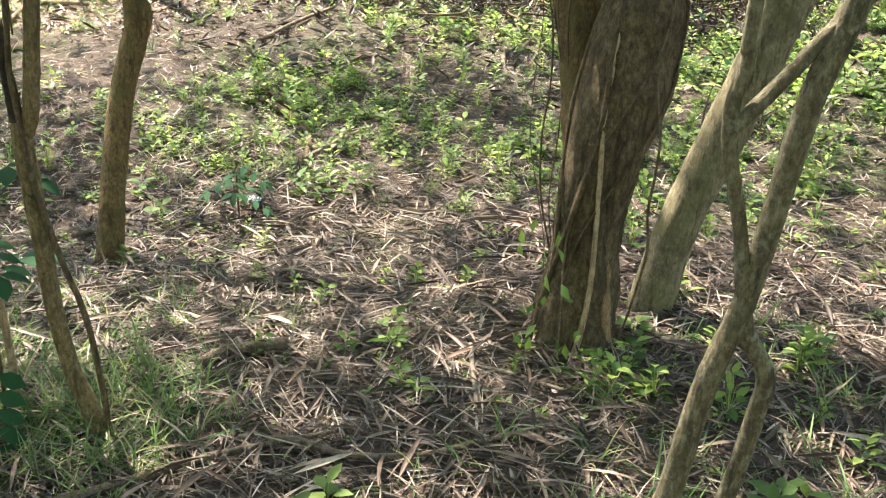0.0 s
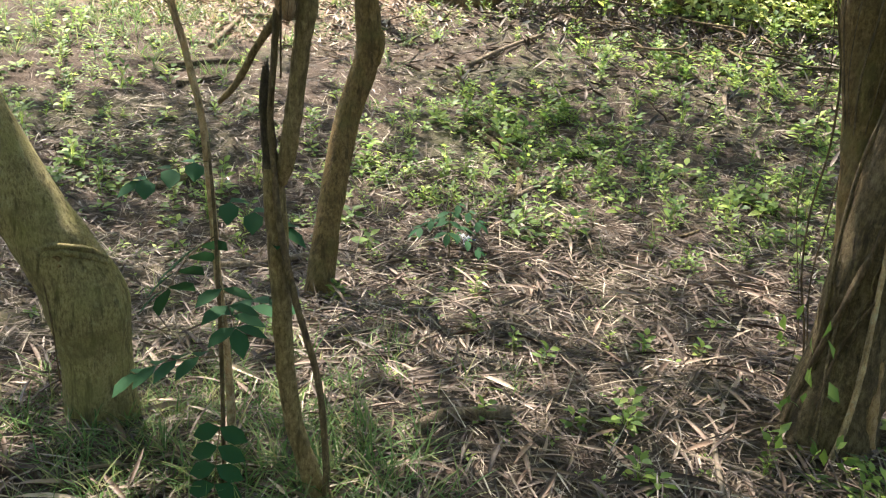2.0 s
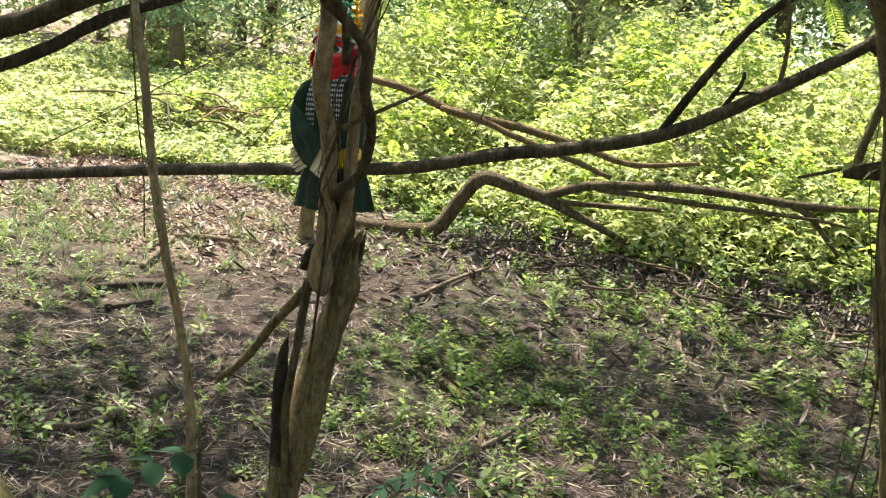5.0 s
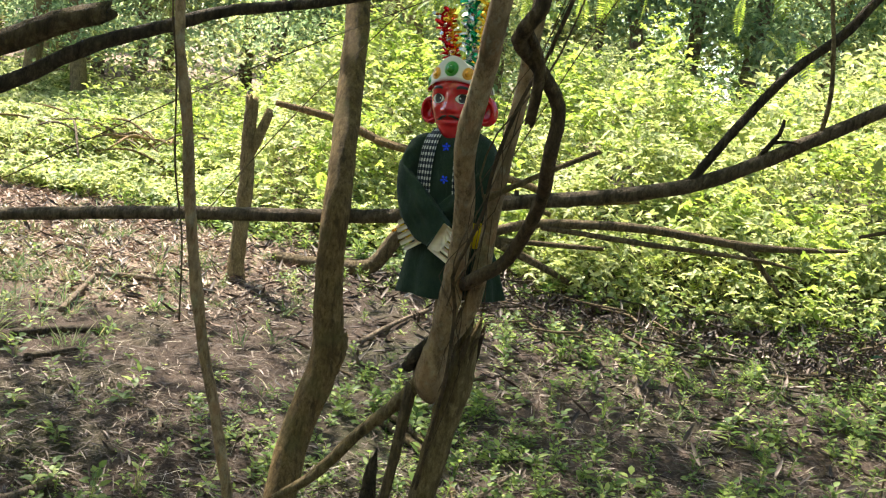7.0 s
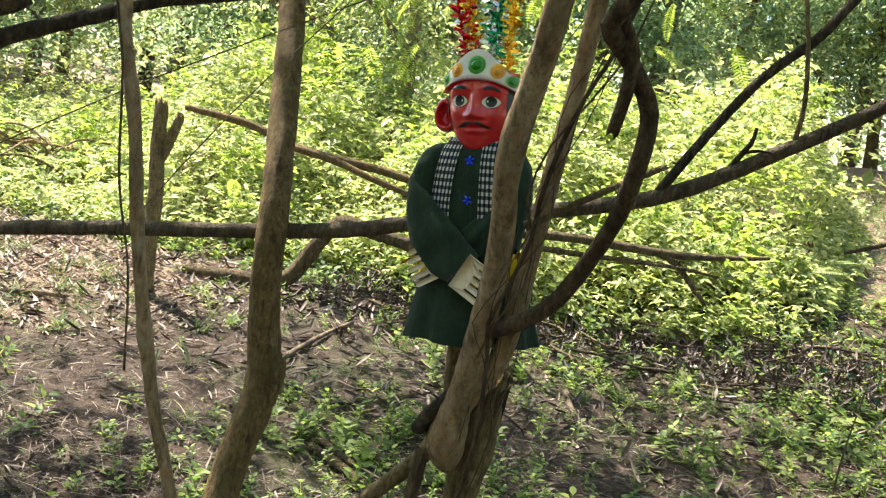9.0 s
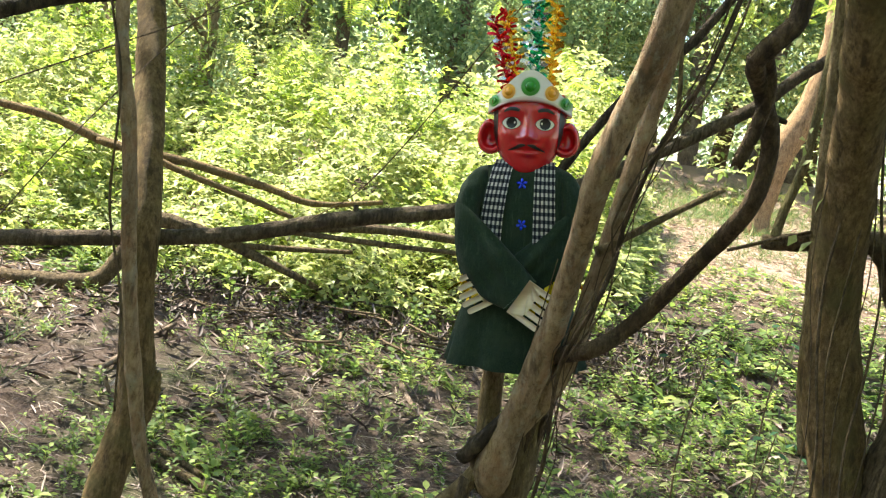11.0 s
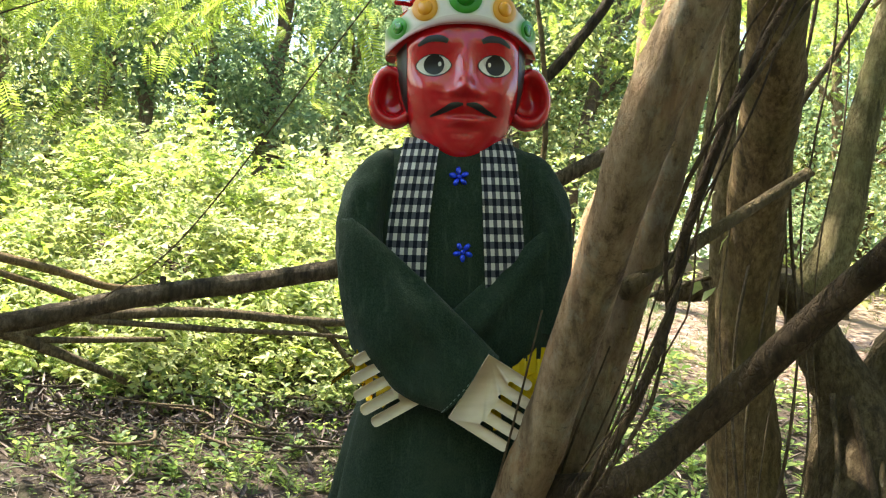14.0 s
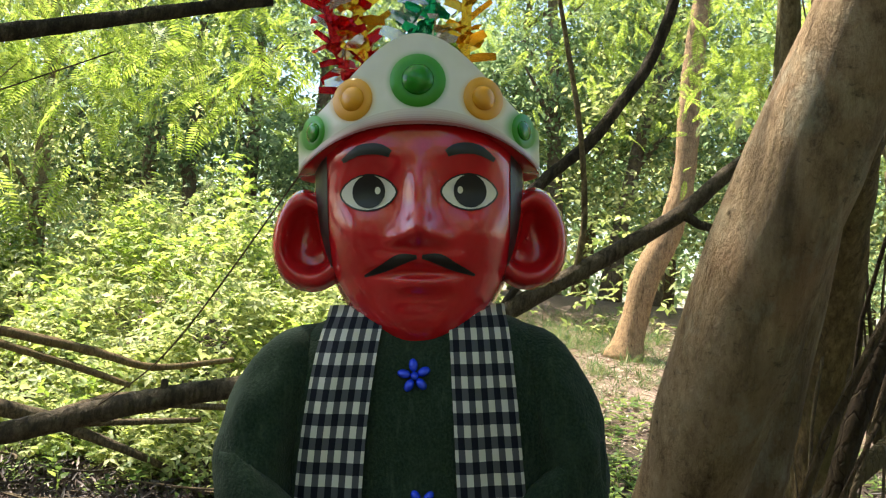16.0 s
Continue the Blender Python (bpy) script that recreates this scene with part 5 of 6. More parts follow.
stick([(0.49, 0.24), (0.56, 0.265), (0.69, 0.265), (0.84, 0.325), (0.95, 0.45), (1.06, 0.59)], 0.013, WOOD_DEAD, "pale curved dead branch on the litter", 0.02)
stick([(0.24, 0.7), (0.17, 0.635), (0.1, 0.57), (0.09, 0.47)], 0.023, WOOD_DEAD, "short thick weathered log piece", 0.02, "log_piece")
stick([(0.72, 0.96), (0.88, 0.63)], 0.008, STRAW, "straight pale cane on the litter", 0.02)
stick([(0.66, 0.81), (0.86, 0.86), (1.07, 0.85)], 0.008, STRAW, "long pale cane on the litter", 0.015)
stick([(0.21, 1.46), (0.33, 1.28), (0.44, 1.12)], 0.007, STRAW, "thin pale cane on the litter")
stick([(-1.41, 3.0), (-1.05, 2.8), (-0.85, 2.57), (-0.75, 2.32)], 0.02, BARK_ROUGH, "grey crooked dead branch among weeds", 0.02)
stick([(-0.78, 2.38), (-0.75, 2.64), (-0.71, 2.92)], 0.011, WOOD_DEAD, "thin brown dead branch among weeds", 0.02)
stick([(-0.62, 4.6), (-0.56, 4.4), (-0.48, 4.2), (-0.38, 4.0)], 0.018, WOOD_DEAD, "curved pale dead branch on bare soil", 0.02)
stick([(-3.43, 2.68), (-3.35, 2.9), (-3.16, 3.08)], 0.024, BARK_DARK, "dark short dead branch on bare soil", 0.02)
stick([(-3.14, 2.5), (-3.06, 2.78)], 0.02, BARK_DARK, "dark stub of dead wood on bare soil", 0.02)
stick([(-2.09, 3.96), (-2.09, 4.41), (-2.07, 4.88)], 0.016, WOOD_DEAD, "thin brown stick on bare soil", 0.03)
stick([(-3.57, 3.16), (-3.87, 3.73)], 0.018, WOOD_DEAD, "pale broken branch in a patch of sun", 0.03)
stick([(-3.87, 3.73), (-3.7, 3.85), (-3.52, 3.97)], 0.02, WOOD_DEAD, "thin pale branch in a patch of sun", 0.04)
stick([(-2.25, 1.35), (-2.19, 1.52), (-2.17, 1.75)], 0.02, WOOD_DEAD, "brown dead branch among weeds", 0.02)
stick([(-1.31, 1.08), (-1.22, 1.24), (-1.17, 1.45)], 0.018, WOOD_DEAD, "brown dead branch behind the thin stem", 0.02)
stick([(-1.55, 3.14), (-1.36, 3.05), (-1.17, 2.95)], 0.017, BARK_ROUGH, "grey dead branch beside green weeds", 0.03)
stick([(-0.03, 7.0), (0.26, 6.9), (0.75, 7.1)], 0.03, WOOD_DEAD, "pale dead branch under the undergrowth", 0.05)
stick([(0.3, 6.2), (0.87, 6.4)], 0.025, WOOD_DEAD, "pale dead branch at the foot of the bushes", 0.05)
for k in range(34):
    x, y, a, l = rng.uniform(-2.6, 1.6), rng.uniform(0.1, 5.0), rng.uniform(0, 6.28), rng.uniform(0.12, 0.4)
    stick([(x, y), (x + 0.5 * l * math.cos(a), y + 0.5 * l * math.sin(a)), (x + l * math.cos(a + 0.25), y + l * math.sin(a + 0.25))], rng.uniform(0.004, 0.011), (WOOD_DEAD, BARK_ROUGH, STRAW)[k % 3], "small dead stick lying on the litter", 0.01)
for k in range(70):
    x, y, a, l = rng.uniform(-2.6, 0.9), rng.uniform(5.0, 6.1), rng.uniform(0, 6.28), rng.uniform(0.25, 0.7)
    b = rng.uniform(-0.9, 0.9)
    stick([(x, y), (x + 0.4 * l * math.cos(a), y + 0.3 * l * math.sin(a)), (x + 0.7 * l * math.cos(a + 0.6 * b), y + 0.5 * l * math.sin(a + 0.6 * b)), (x + l * math.cos(a + b), y + 0.6 * l * math.sin(a + b))], rng.uniform(0.005, 0.012), (VINE, BARK_DARK)[k % 2], "thin dead branch in a heap of brushwood", rng.uniform(0.02, 0.13))


def wrapper():
    """A crumpled scrap of wrapping, half white and half blue."""
    n = 12
    white, blue = base_mat("wrapper_white", 0.35, (0.7, 0.71, 0.74))[0], base_mat("wrapper_blue", 0.35, (0.08, 0.12, 0.4))[0]
    r = random.Random(5)
    z0 = float(height(-0.7, 1.89))
    vs = [(-0.7 + 0.075 * (i / n - 0.5) + r.uniform(-0.003, 0.003), 1.89 + 0.05 * (j / n - 0.5) + r.uniform(-0.003, 0.003), z0 + 0.016 + 0.016 * math.sin(0.9 * i + 0.5 * j) * math.sin(0.8 * j - 0.3 * i) + r.uniform(0, 0.006)) for j in range(n + 1) for i in range(n + 1)]
    fs = [(j * (n + 1) + i, j * (n + 1) + i + 1, (j + 1) * (n + 1) + i + 1, (j + 1) * (n + 1) + i) for j in range(n) for i in range(n)]
    me = mesh_of("wrapper", vs, fs, [white, blue], [1 if k % n > 7 else 0 for k in range(n * n)], False)
    tagged(new("wrapper", me), "small crumpled white and blue wrapper on the litter", "litter")


wrapper()


# ---- litter ----
def spread(n, x0, x1, y0, y1, power=1.0):
    """Places over the floor, denser towards the path."""
    return rng.uniform(x0, x1, n), y0 + (y1 - y0) * rng.uniform(0, 1, n) ** power


def lay(name, base, n, area, power, size, mat, label, category, tilt=0.12, lift=(0.002, 0.018), keep=None):
    x, y = spread(n, *area, power)
    if keep is not None:
        k = keep(x, y) > rng.uniform(0, 1, n)
        x, y = x[k], y[k]
    n = len(x)
    p = np.stack([x, y, height(x, y) + rng.uniform(*lift, n)], -1)
    rot = turns(rng.uniform(0, 6.28, n), rng.normal(0, tilt, n), rng.normal(0, 0.5, n))
    me = many(name, *base, rot, rng.uniform(*size, n), p, mat)
    return tagged(new(name, me), label, category, "", "stuff")


def patchy(x, y, f=1.6, s=0.0):
    return 0.5 + 0.5 * np.sin(f * x + 1.3 * np.sin(0.8 * f * y + s)) * np.sin(1.1 * f * y - 0.7 * np.sin(f * x) + s)


def bare(x, y):
    """Less litter on the trodden bare soil at the back left."""
    return np.where((y > 2.6) & (x < -1.2), 0.4, 1.0)


DEAD = leaf(1.0, 0.11, 4, 0.5, 0.12, 0.45)
CURLED = leaf(1.0, 0.2, 4, 0.9, -0.3, 0.45)
BLADE = (np.array([(0, -0.012, 0), (0, 0.012, 0), (0.5, -0.014, 0.03), (0.5, 0.014, 0.03), (1, -0.006, 0), (1, 0.006, 0)]), np.array([(0, 2, 3, 1), (2, 4, 5, 3)]))
lay("dead_leaves", DEAD, 17000, (-3.0, 2.6, -0.9, 3.6), 1.3, (0.03, 0.1), LITTER, "brown narrow dead leaves covering the soil", "leaf litter", keep=bare)
lay("curled_leaves", CURLED, 6000, (-3.5, 2.6, -0.9, 5.2), 1.3, (0.02, 0.06), LITTER, "curled brown dead leaves on the soil", "leaf litter", 0.3, (0.004, 0.03), bare)
REED = leaf(1.0, 0.04, 4, 0.7, 0.1, 0.5)
lay("reed_strips", REED, 8500, (-1.2, 2.4, -0.6, 2.4), 1.0, (0.06, 0.17), LITTER, "long dry reed-like leaf strips over dark soil", "leaf litter", 0.1, (0.006, 0.03))
STRIP = leaf(1.0, 0.085, 4, 0.8, 0.16, 0.5)
lay("bark_strips", STRIP, 2600, (-0.9, 2.3, -0.6, 2.2), 1.1, (0.07, 0.19), STRIPS, "broad brown strips of fallen bark and leaf sheath", "leaf litter", 0.16, (0.014, 0.036))
lay("straw", BLADE, 26000, (-3.2, 2.6, -0.9, 4.4), 1.3, (0.04, 0.16), STRAW, "dry straw and thin stalks strewn over the soil", "straw", 0.14, (0.003, 0.03), bare)
NEEDLE = leaf(1.0, 0.07, 1, 0.3, 0.1, 0.5)
lay("crumbled_litter", NEEDLE, 90000, (-4.6, 2.4, 0.2, 5.6), 1.0, (0.01, 0.035), LITTER, "crumbled leaf mould and bark on the soil", "leaf litter", 0.35, (0.001, 0.012))
lay("fine_litter", BLADE, 80000, (-5.0, 3.0, -0.6, 6.0), 1.15, (0.02, 0.08), LITTER, "fine broken stalks and bark bits on the soil", "leaf litter", 0.25, (0.001, 0.014))
lay("brush_litter", CURLED, 5000, (-2.6, 1.2, 5.2, 6.4), 1.0, (0.04, 0.1), LITTER, "dark leaf mould under the fallen log", "leaf litter", 0.5, (0.01, 0.09))
lay("clearing_litter", DEAD, 30000, (0.5, 5.5, 7.4, 14.5), 0.9, (0.05, 0.11), PALE_SUNLIT_LITTER, "pale pinkish dry leaves on the clearing, sunlight put into their colour", "leaf litter", 0.12, (0.004, 0.025))
lay("sunny_litter", CURLED, 9000, (-6.5, -2.5, 3.4, 5.6), 1.0, (0.04, 0.09), PALE_SUNLIT_LITTER, "pale dry leaves on the edge of the soil, coloured as if sunlit", "leaf litter", 0.15, (0.004, 0.02), lambda x, y: np.clip((-2.4 - x) * 0.5, 0, 1))
lay("far_litter", CURLED, 14000, (-6.5, 5.5, 3.5, 15.0), 1.0, (0.06, 0.14), LITTER, "dry leaves on the clearing floor", "leaf litter", 0.25, (0.004, 0.03), lambda x, y: np.where((x > 0.5) & (y > 7.0), 0.06, 1.0))


# ---- weeds and grass ----
def m4(x, y, z, rx=0, ry=0, rz=0, s=1.0):
    return np.array(pose(x, y, z, rx, ry, rz) @ Matrix.Diagonal((s, s, s, 1)))


def weed(leaves, rise, spread_r, lw=0.5, ll=0.55, seed=0):
    """A low weed of unit size: leaves on short stalks round a stem."""
    r = random.Random(seed)
    out = []
    for k in range(leaves):
        u = (k + 1) / leaves
        yaw = 137.5 * k + r.uniform(-20, 20)
        z = rise * u
        d = spread_r * (1.1 - 0.7 * u)
        x, y = d * 0.35 * math.cos(radians(yaw)), d * 0.35 * math.sin(radians(yaw))
        out.append((*leaf(ll * (1.1 - 0.35 * u) * r.uniform(0.8, 1.2), ll * lw * r.uniform(0.8, 1.2), 3, 0.25, 0.25, 0.45), m4(x, y, z, r.uniform(-20, 20), -r.uniform(5, 45), yaw)))
        stalk = np.array([(0, -0.008, 0), (0, 0.008, 0), (1, -0.006, 0), (1, 0.006, 0)])
        e = np.array([x, y, z])
        out.append((np.array([(-0.008, 0, 0.0), (0.008, 0, 0), e + (0.006, 0, 0), e - (0.006, 0, 0)]), np.array([(0, 1, 2, 3)]), np.eye(4)))
    return joined(out)


WEEDS = [weed(9, 0.5, 0.5, 0.55, 0.5, 1), weed(12, 0.9, 0.5, 0.6, 0.42, 2), weed(7, 0.25, 0.6, 0.42, 0.75, 3), weed(16, 1.2, 0.55, 0.5, 0.36, 4)]
CLUMPS = [(-1.4, 3.35, 0.3, 60), (-1.1, 3.0, 0.2, 24), (-0.37, 2.07, 0.1, 5), (-0.9, 2.3, 0.3, 12), (-0.2, 2.8, 0.3, 14), (0.1, 3.2, 0.35, 24), (-2.1, 1.5, 0.3, 24), (-2.6, 1.1, 0.35, 26), (-1.6, 1.7, 0.3, 8),
          (-0.5, 1.35, 0.12, 5), (1.1, 1.0, 0.1, 7), (1.3, 1.3, 0.2, 9), (1.6, 0.9, 0.35, 14), (1.8, 0.3, 0.4, 14), (1.9, 2.0, 0.5, 20), (0.66, 0.62, 0.03, 2), (0.55, 0.9, 0.04, 2), (0.6, 3.4, 0.5, 26),
          (-0.8, 4.75, 0.45, 60), (-1.4, 4.9, 0.3, 26), (-0.1, 5.1, 0.5, 70), (0.7, 4.6, 0.5, 30), (-3.6, 1.9, 0.6, 40), (-4.4, 2.6, 0.6, 60), (-2.7, 2.6, 0.4, 12), (0.9, 2.6, 0.3, 14), (-3.8, 0.9, 0.6, 40), (-5.4, 3.6, 0.6, 60),
          (1.0, 5.6, 0.35, 40), (1.6, 6.6, 0.5, 50), (0.9, 7.6, 0.4, 40), (2.4, 5.4, 0.5, 40), (2.2, 8.0, 0.6, 40), (1.3, 4.5, 0.35, 26), (1.2, 3.6, 0.4, 40), (1.6, 4.8, 0.5, 60), (2.0, 3.6, 0.5, 40), (1.4, 6.1, 0.5, 70), (2.3, 6.6, 0.6, 60), (1.1, 2.9, 0.3, 24)]


def thin(x, y):
    """Few green things on the litter under the trees and on the trodden soil."""
    return np.where((x > -0.5) & (y < 2.2), 0.3, 1.0) * np.where((x < -1.3) & (y > 2.5) & (y < 4.7), 0.3, 1.0)


def weeds():
    pts, sz = [], []
    for cx, cy, r, n in CLUMPS:
        pts.append(np.stack([rng.normal(cx, r, n), rng.normal(cy, r, n)], -1))
        sz.append(rng.uniform(0.05, 0.125, n))
    x, y = spread(2600, -4.5, 3.0, 0.6, 5.4, 1.0)
    k = patchy(x, y) ** 1.7 * thin(x, y) > rng.uniform(0, 1, 2600)
    pts.append(np.stack([x[k], y[k]], -1))
    sz.append(rng.uniform(0.022, 0.08, int(k.sum())))
    x, y = spread(1500, -2.2, 1.2, 2.1, 5.0, 1.0)
    k = patchy(x, y, 2.9, 0.4) ** 1.4 * np.where((x < -0.9) & (y > 3.7), 0.2, 1.0) > rng.uniform(0, 1, 1500)
    pts.append(np.stack([x[k], y[k]], -1))
    sz.append(rng.uniform(0.025, 0.075, int(k.sum())))
    x, y = spread(750, -7.5, 0.6, 5.6, 6.8, 1.0)
    pts.append(np.stack([x, y], -1))
    sz.append(rng.uniform(0.07, 0.16, 750))
    p, s = np.concatenate(pts), np.concatenate(sz)
    which = rng.integers(0, 4, len(p))
    for k in range(4):
        q, t = p[which == k], s[which == k]
        n = len(q)
        place = np.stack([q[:, 0], q[:, 1], height(q[:, 0], q[:, 1]) - 0.003], -1)
        me = many("weeds", *WEEDS[k], turns(rng.uniform(0, 6.28, n), rng.normal(0, 0.12, n), rng.normal(0, 0.12, n)), t * (1.15, 1.15, 0.8, 1.1)[k], place, G_WEED)
        tagged(new("weeds", me), ("low bright green broad-leaved weeds", "leafy green weed shoots", "flat rosettes of long-leaved weeds", "taller leafy green weeds")[k], "weeds", "", "stuff")


weeds()
SPROUT = joined([(*leaf(1.0, 0.5, 2, 0.2, 0.2, 0.45), m4(0, 0, 0.25, 0, -20, a)) for a in (0, 120, 235)])


def sprouts(n, area, size, label):
    x, y = spread(n, *area)
    k = (patchy(x, y, 2.4, 0.7) * 0.8 + 0.2) * thin(x, y) > rng.uniform(0, 1, n)
    x, y = x[k], y[k]
    n = len(x)
    me = many("sprouts", *SPROUT, turns(rng.uniform(0, 6.28, n), rng.normal(0, 0.2, n), rng.normal(0, 0.2, n)), rng.uniform(*size, n), np.stack([x, y, height(x, y) + 0.006], -1), G_WEED)
    tagged(new("sprouts", me), label, "weeds", "", "stuff")


sprouts(7000, (-4.5, 2.6, 0.2, 5.6), (0.012, 0.034), "tiny green seedlings scattered through the litter")
sprouts(1500, (0.7, 4.4, 4.4, 9.0), (0.05, 0.12), "small green weeds at the near side of the clearing")
LONG = leaf(1.0, 0.035, 4, 0.6, 0.45, 0.35)


def grass(n, cx, cy, rx, ry, size, label):
    t = max(1, n // 14)
    tx, ty = rng.normal(cx, rx, t), rng.normal(cy, ry, t)
    w = rng.integers(0, t, n)
    x, y = tx[w] + rng.normal(0, 0.02, n), ty[w] + rng.normal(0, 0.02, n)
    p = np.stack([x, y, height(x, y)], -1)
    me = many("grass", *LONG, turns(rng.uniform(0, 6.28, n), rng.uniform(0.5, 1.45, n), rng.normal(0, 0.4, n)), rng.uniform(*size, n), p, G_GRASS)
    return tagged(new("grass", me), label, "grass", "", "stuff")


grass(1100, 0.02, 0.12, 0.16, 0.14, (0.05, 0.15), "thin green grass round the forked stem")
grass(1500, -0.45, 0.0, 0.26, 0.18, (0.04, 0.11), "short lush grass beside the bowed trunk")
grass(700, -0.3, 0.45, 0.3, 0.3, (0.05, 0.13), "sparse green grass on the litter")
grass(800, -0.5, -0.3, 0.3, 0.15, (0.05, 0.14), "green grass at the foot of the bowed trunk")
grass(500, -0.5, 2.9, 0.9, 0.8, (0.04, 0.12), "sparse grass among the weeds")
grass(800, 0.5, 4.8, 0.9, 0.6, (0.06, 0.16), "light grass at the edge of the bushes")
grass(700, 1.6, 0.8, 0.35, 0.5, (0.05, 0.16), "sparse grass beside the double tree")
grass(6000, 1.7, 9.8, 1.3, 1.8, (0.07, 0.16), "short sunlit grass in the clearing")
grass(9000, 2.4, 12.4, 1.7, 1.2, (0.1, 0.24), "tall light grass at the end of the clearing")
grass(2600, -4.6, 3.6, 0.9, 0.9, (0.07, 0.2), "sunlit grass at the edge of the bare soil")


# ---- saplings with large dark leaves ----
def compound(parent, foot, yaw, lift, length, pairs, ll, lw, mat):
    """A leaf of paired leaflets on a stalk."""
    m = pose(*foot, 0, -lift, yaw)
    out = []
    for k in range(pairs):
        u = 0.25 + 0.75 * k / max(1, pairs - 1)
        for sd in (-1, 1):
            out.append((*leaf(ll, lw, 3, 0.15, 0.2, 0.5), np.array(m @ pose(length * u, 0, -0.25 * length * u * u, 0, 8, sd * 68))))
    out.append((*leaf(ll, lw, 3, 0.15, 0.2, 0.5), np.array(m @ pose(length * 1.02, 0, -0.26 * length, 0, 20, 0))))
    for piece in out:
        part("leaflet", joined([piece]), mat, parent)
    e = m @ Vector((length, 0, -0.25 * length))
    h = m @ Vector((length * 0.5, 0, -0.0625 * length))
    part("stalk", sweep([(*foot, 0.0016), (*h, 0.0013), (*e, 0.001)], seg=5, step=0.02, rough=0), VINE, parent)


sapling = thing("sapling", "young sapling with large dark green paired leaflets", "sapling")
part("stem", sweep([(-0.12, -0.02, 0.05, 0.006), (-0.125, -0.02, 0.4, 0.005), (-0.16, 0.0, 0.7, 0.004), (-0.2, 0.02, 0.9, 0.003)], seg=8, step=0.03, rough=0.1), VINE, sapling)
for foot, yaw, lift, ln, pr, ll, lw in (((-0.121, -0.02, 0.3), 300, -55, 0.2, 5, 0.055, 0.034), ((-0.125, -0.02, 0.42), 200, -10, 0.2, 4, 0.06, 0.036), ((-0.13, -0.018, 0.5), 100, 5, 0.16, 3, 0.06, 0.036), ((-0.145, -0.01, 0.6), 330, 0, 0.13, 3, 0.055, 0.034), ((-0.16, 0.0, 0.7), 180, -35, 0.2, 4, 0.075, 0.04), ((-0.175, 0.01, 0.78), 20, 0, 0.13, 3, 0.055, 0.036), ((-0.19, 0.015, 0.86), 250, 5, 0.12, 3, 0.05, 0.034)):
    compound(sapling, foot, yaw, lift, ln * 1.15, pr, ll * 1.3, lw * 1.3, G_DARK)
seedling = thing("seedling", "small seedling with drooping bluish-green leaflets", "sapling")
part("stem", sweep([(-0.66, 1.72, -0.14, 0.004), (-0.67, 1.72, 0.05, 0.003), (-0.68, 1.73, 0.16, 0.002)], seg=6, step=0.02, rough=0.1), VINE, seedling)
for k in range(6):
    compound(seedling, (-0.675, 1.725, 0.02 + 0.025 * k), 70 * k + 20, -12, 0.13, 3, 0.06, 0.03, G_DARK)
for sx, sy, hh, lab in ((0.72, 3.0, 0.85, "thin sapling with scattered bright leaves"), (1.15, 3.6, 0.95, "slender sapling with a spray of dark leaves at its top"), (1.0, 2.85, 0.6, "thin leafy sapling beside hanging vines")):
    sp = thing("thin_sapling", lab, "sapling", "thin saplings")
    z0 = float(height(sx, sy))
    part("stem", sweep([(sx, sy, z0, 0.005), (sx - 0.02, sy, z0 + hh * 0.5, 0.004), (sx + 0.02, sy + 0.02, z0 + hh, 0.002)], seg=6, step=0.03, rough=0.1), VINE, sp)
    for k in range(11):
        u = 0.25 + 0.75 * k / 10
        compound(sp, (sx, sy + 0.01, z0 + hh * u), 137 * k, 12, 0.09 + 0.05 * u, 2, 0.05, 0.026, G_DARK if k > 7 else G_SHRUB)


# ---- undergrowth beyond the clearing ----
def brush_top(x, y):
    """Height of the bushes over the floor."""
    edge = np.where(x < -4.2, 5.9 - 0.7 * np.clip(-4.2 - x, 0, 3.2), 5.9) + 0.25 * np.sin(1.7 * x)
    u = np.clip((y - edge) / 3.0, 0, 1)
    t = np.where(y < edge, 0, 0.16) + 1.15 * u ** 0.9 + 0.3 * np.sin(2.1 * x + 0.7 * y) * u + 0.28 * np.sin(4.3 * x - 1.9 * y) * np.sin(2.7 * y + 1.3 * x) * (0.3 + 0.7 * u)
    open_side = 1 / (1 + np.exp(-(x - 0.4 - 0.06 * (y - 6)) * 6)) * np.clip((13.8 - y) / 1.2, 0, 1)
    glade = 1 / (1 + np.exp((x + 4.3 + 0.667 * (y - 6)) * 4)) * np.clip((12.5 - y) / 1.5, 0, 1)
    return np.maximum(0.02, t * (1 - 0.93 * open_side) * (1 - 0.72 * glade)) + 1.5 * np.clip((y - 14.2) / 3, 0, 1)


def bushes(name, n, area, size, base, label, mat, power=0.5):
    x, y = rng.uniform(area[0], area[1], n), rng.uniform(area[2], area[3], n)
    top = brush_top(x, y)
    lumps = patchy(x * 2.3, y * 2.3, 1.7, 1.0) * 0.6 + patchy(x * 5.1, y * 4.3, 1.9, 2.0) * 0.55
    k = (top > 0.15) & (np.clip(lumps, 0, 1) ** 1.6 + 0.06 > rng.uniform(0, 1, n))
    x, y, top = x[k], y[k], top[k]
    n = len(x)
    z = height(x, y) + top * rng.uniform(0, 1, n) ** power * (0.9 + 0.25 * rng.uniform(0, 1, n))
    rot = turns(rng.uniform(0, 6.28, n), rng.normal(-0.15, 0.4, n), rng.normal(0, 0.45, n))
    me = many(name, *base, rot, rng.uniform(*size, n), np.stack([x, y, z], -1), mat)
    return tagged(new(name, me), label, "bushes", "", "stuff")


OVAL = leaf(1.0, 0.55, 2, 0.2, 0.25, 0.42)
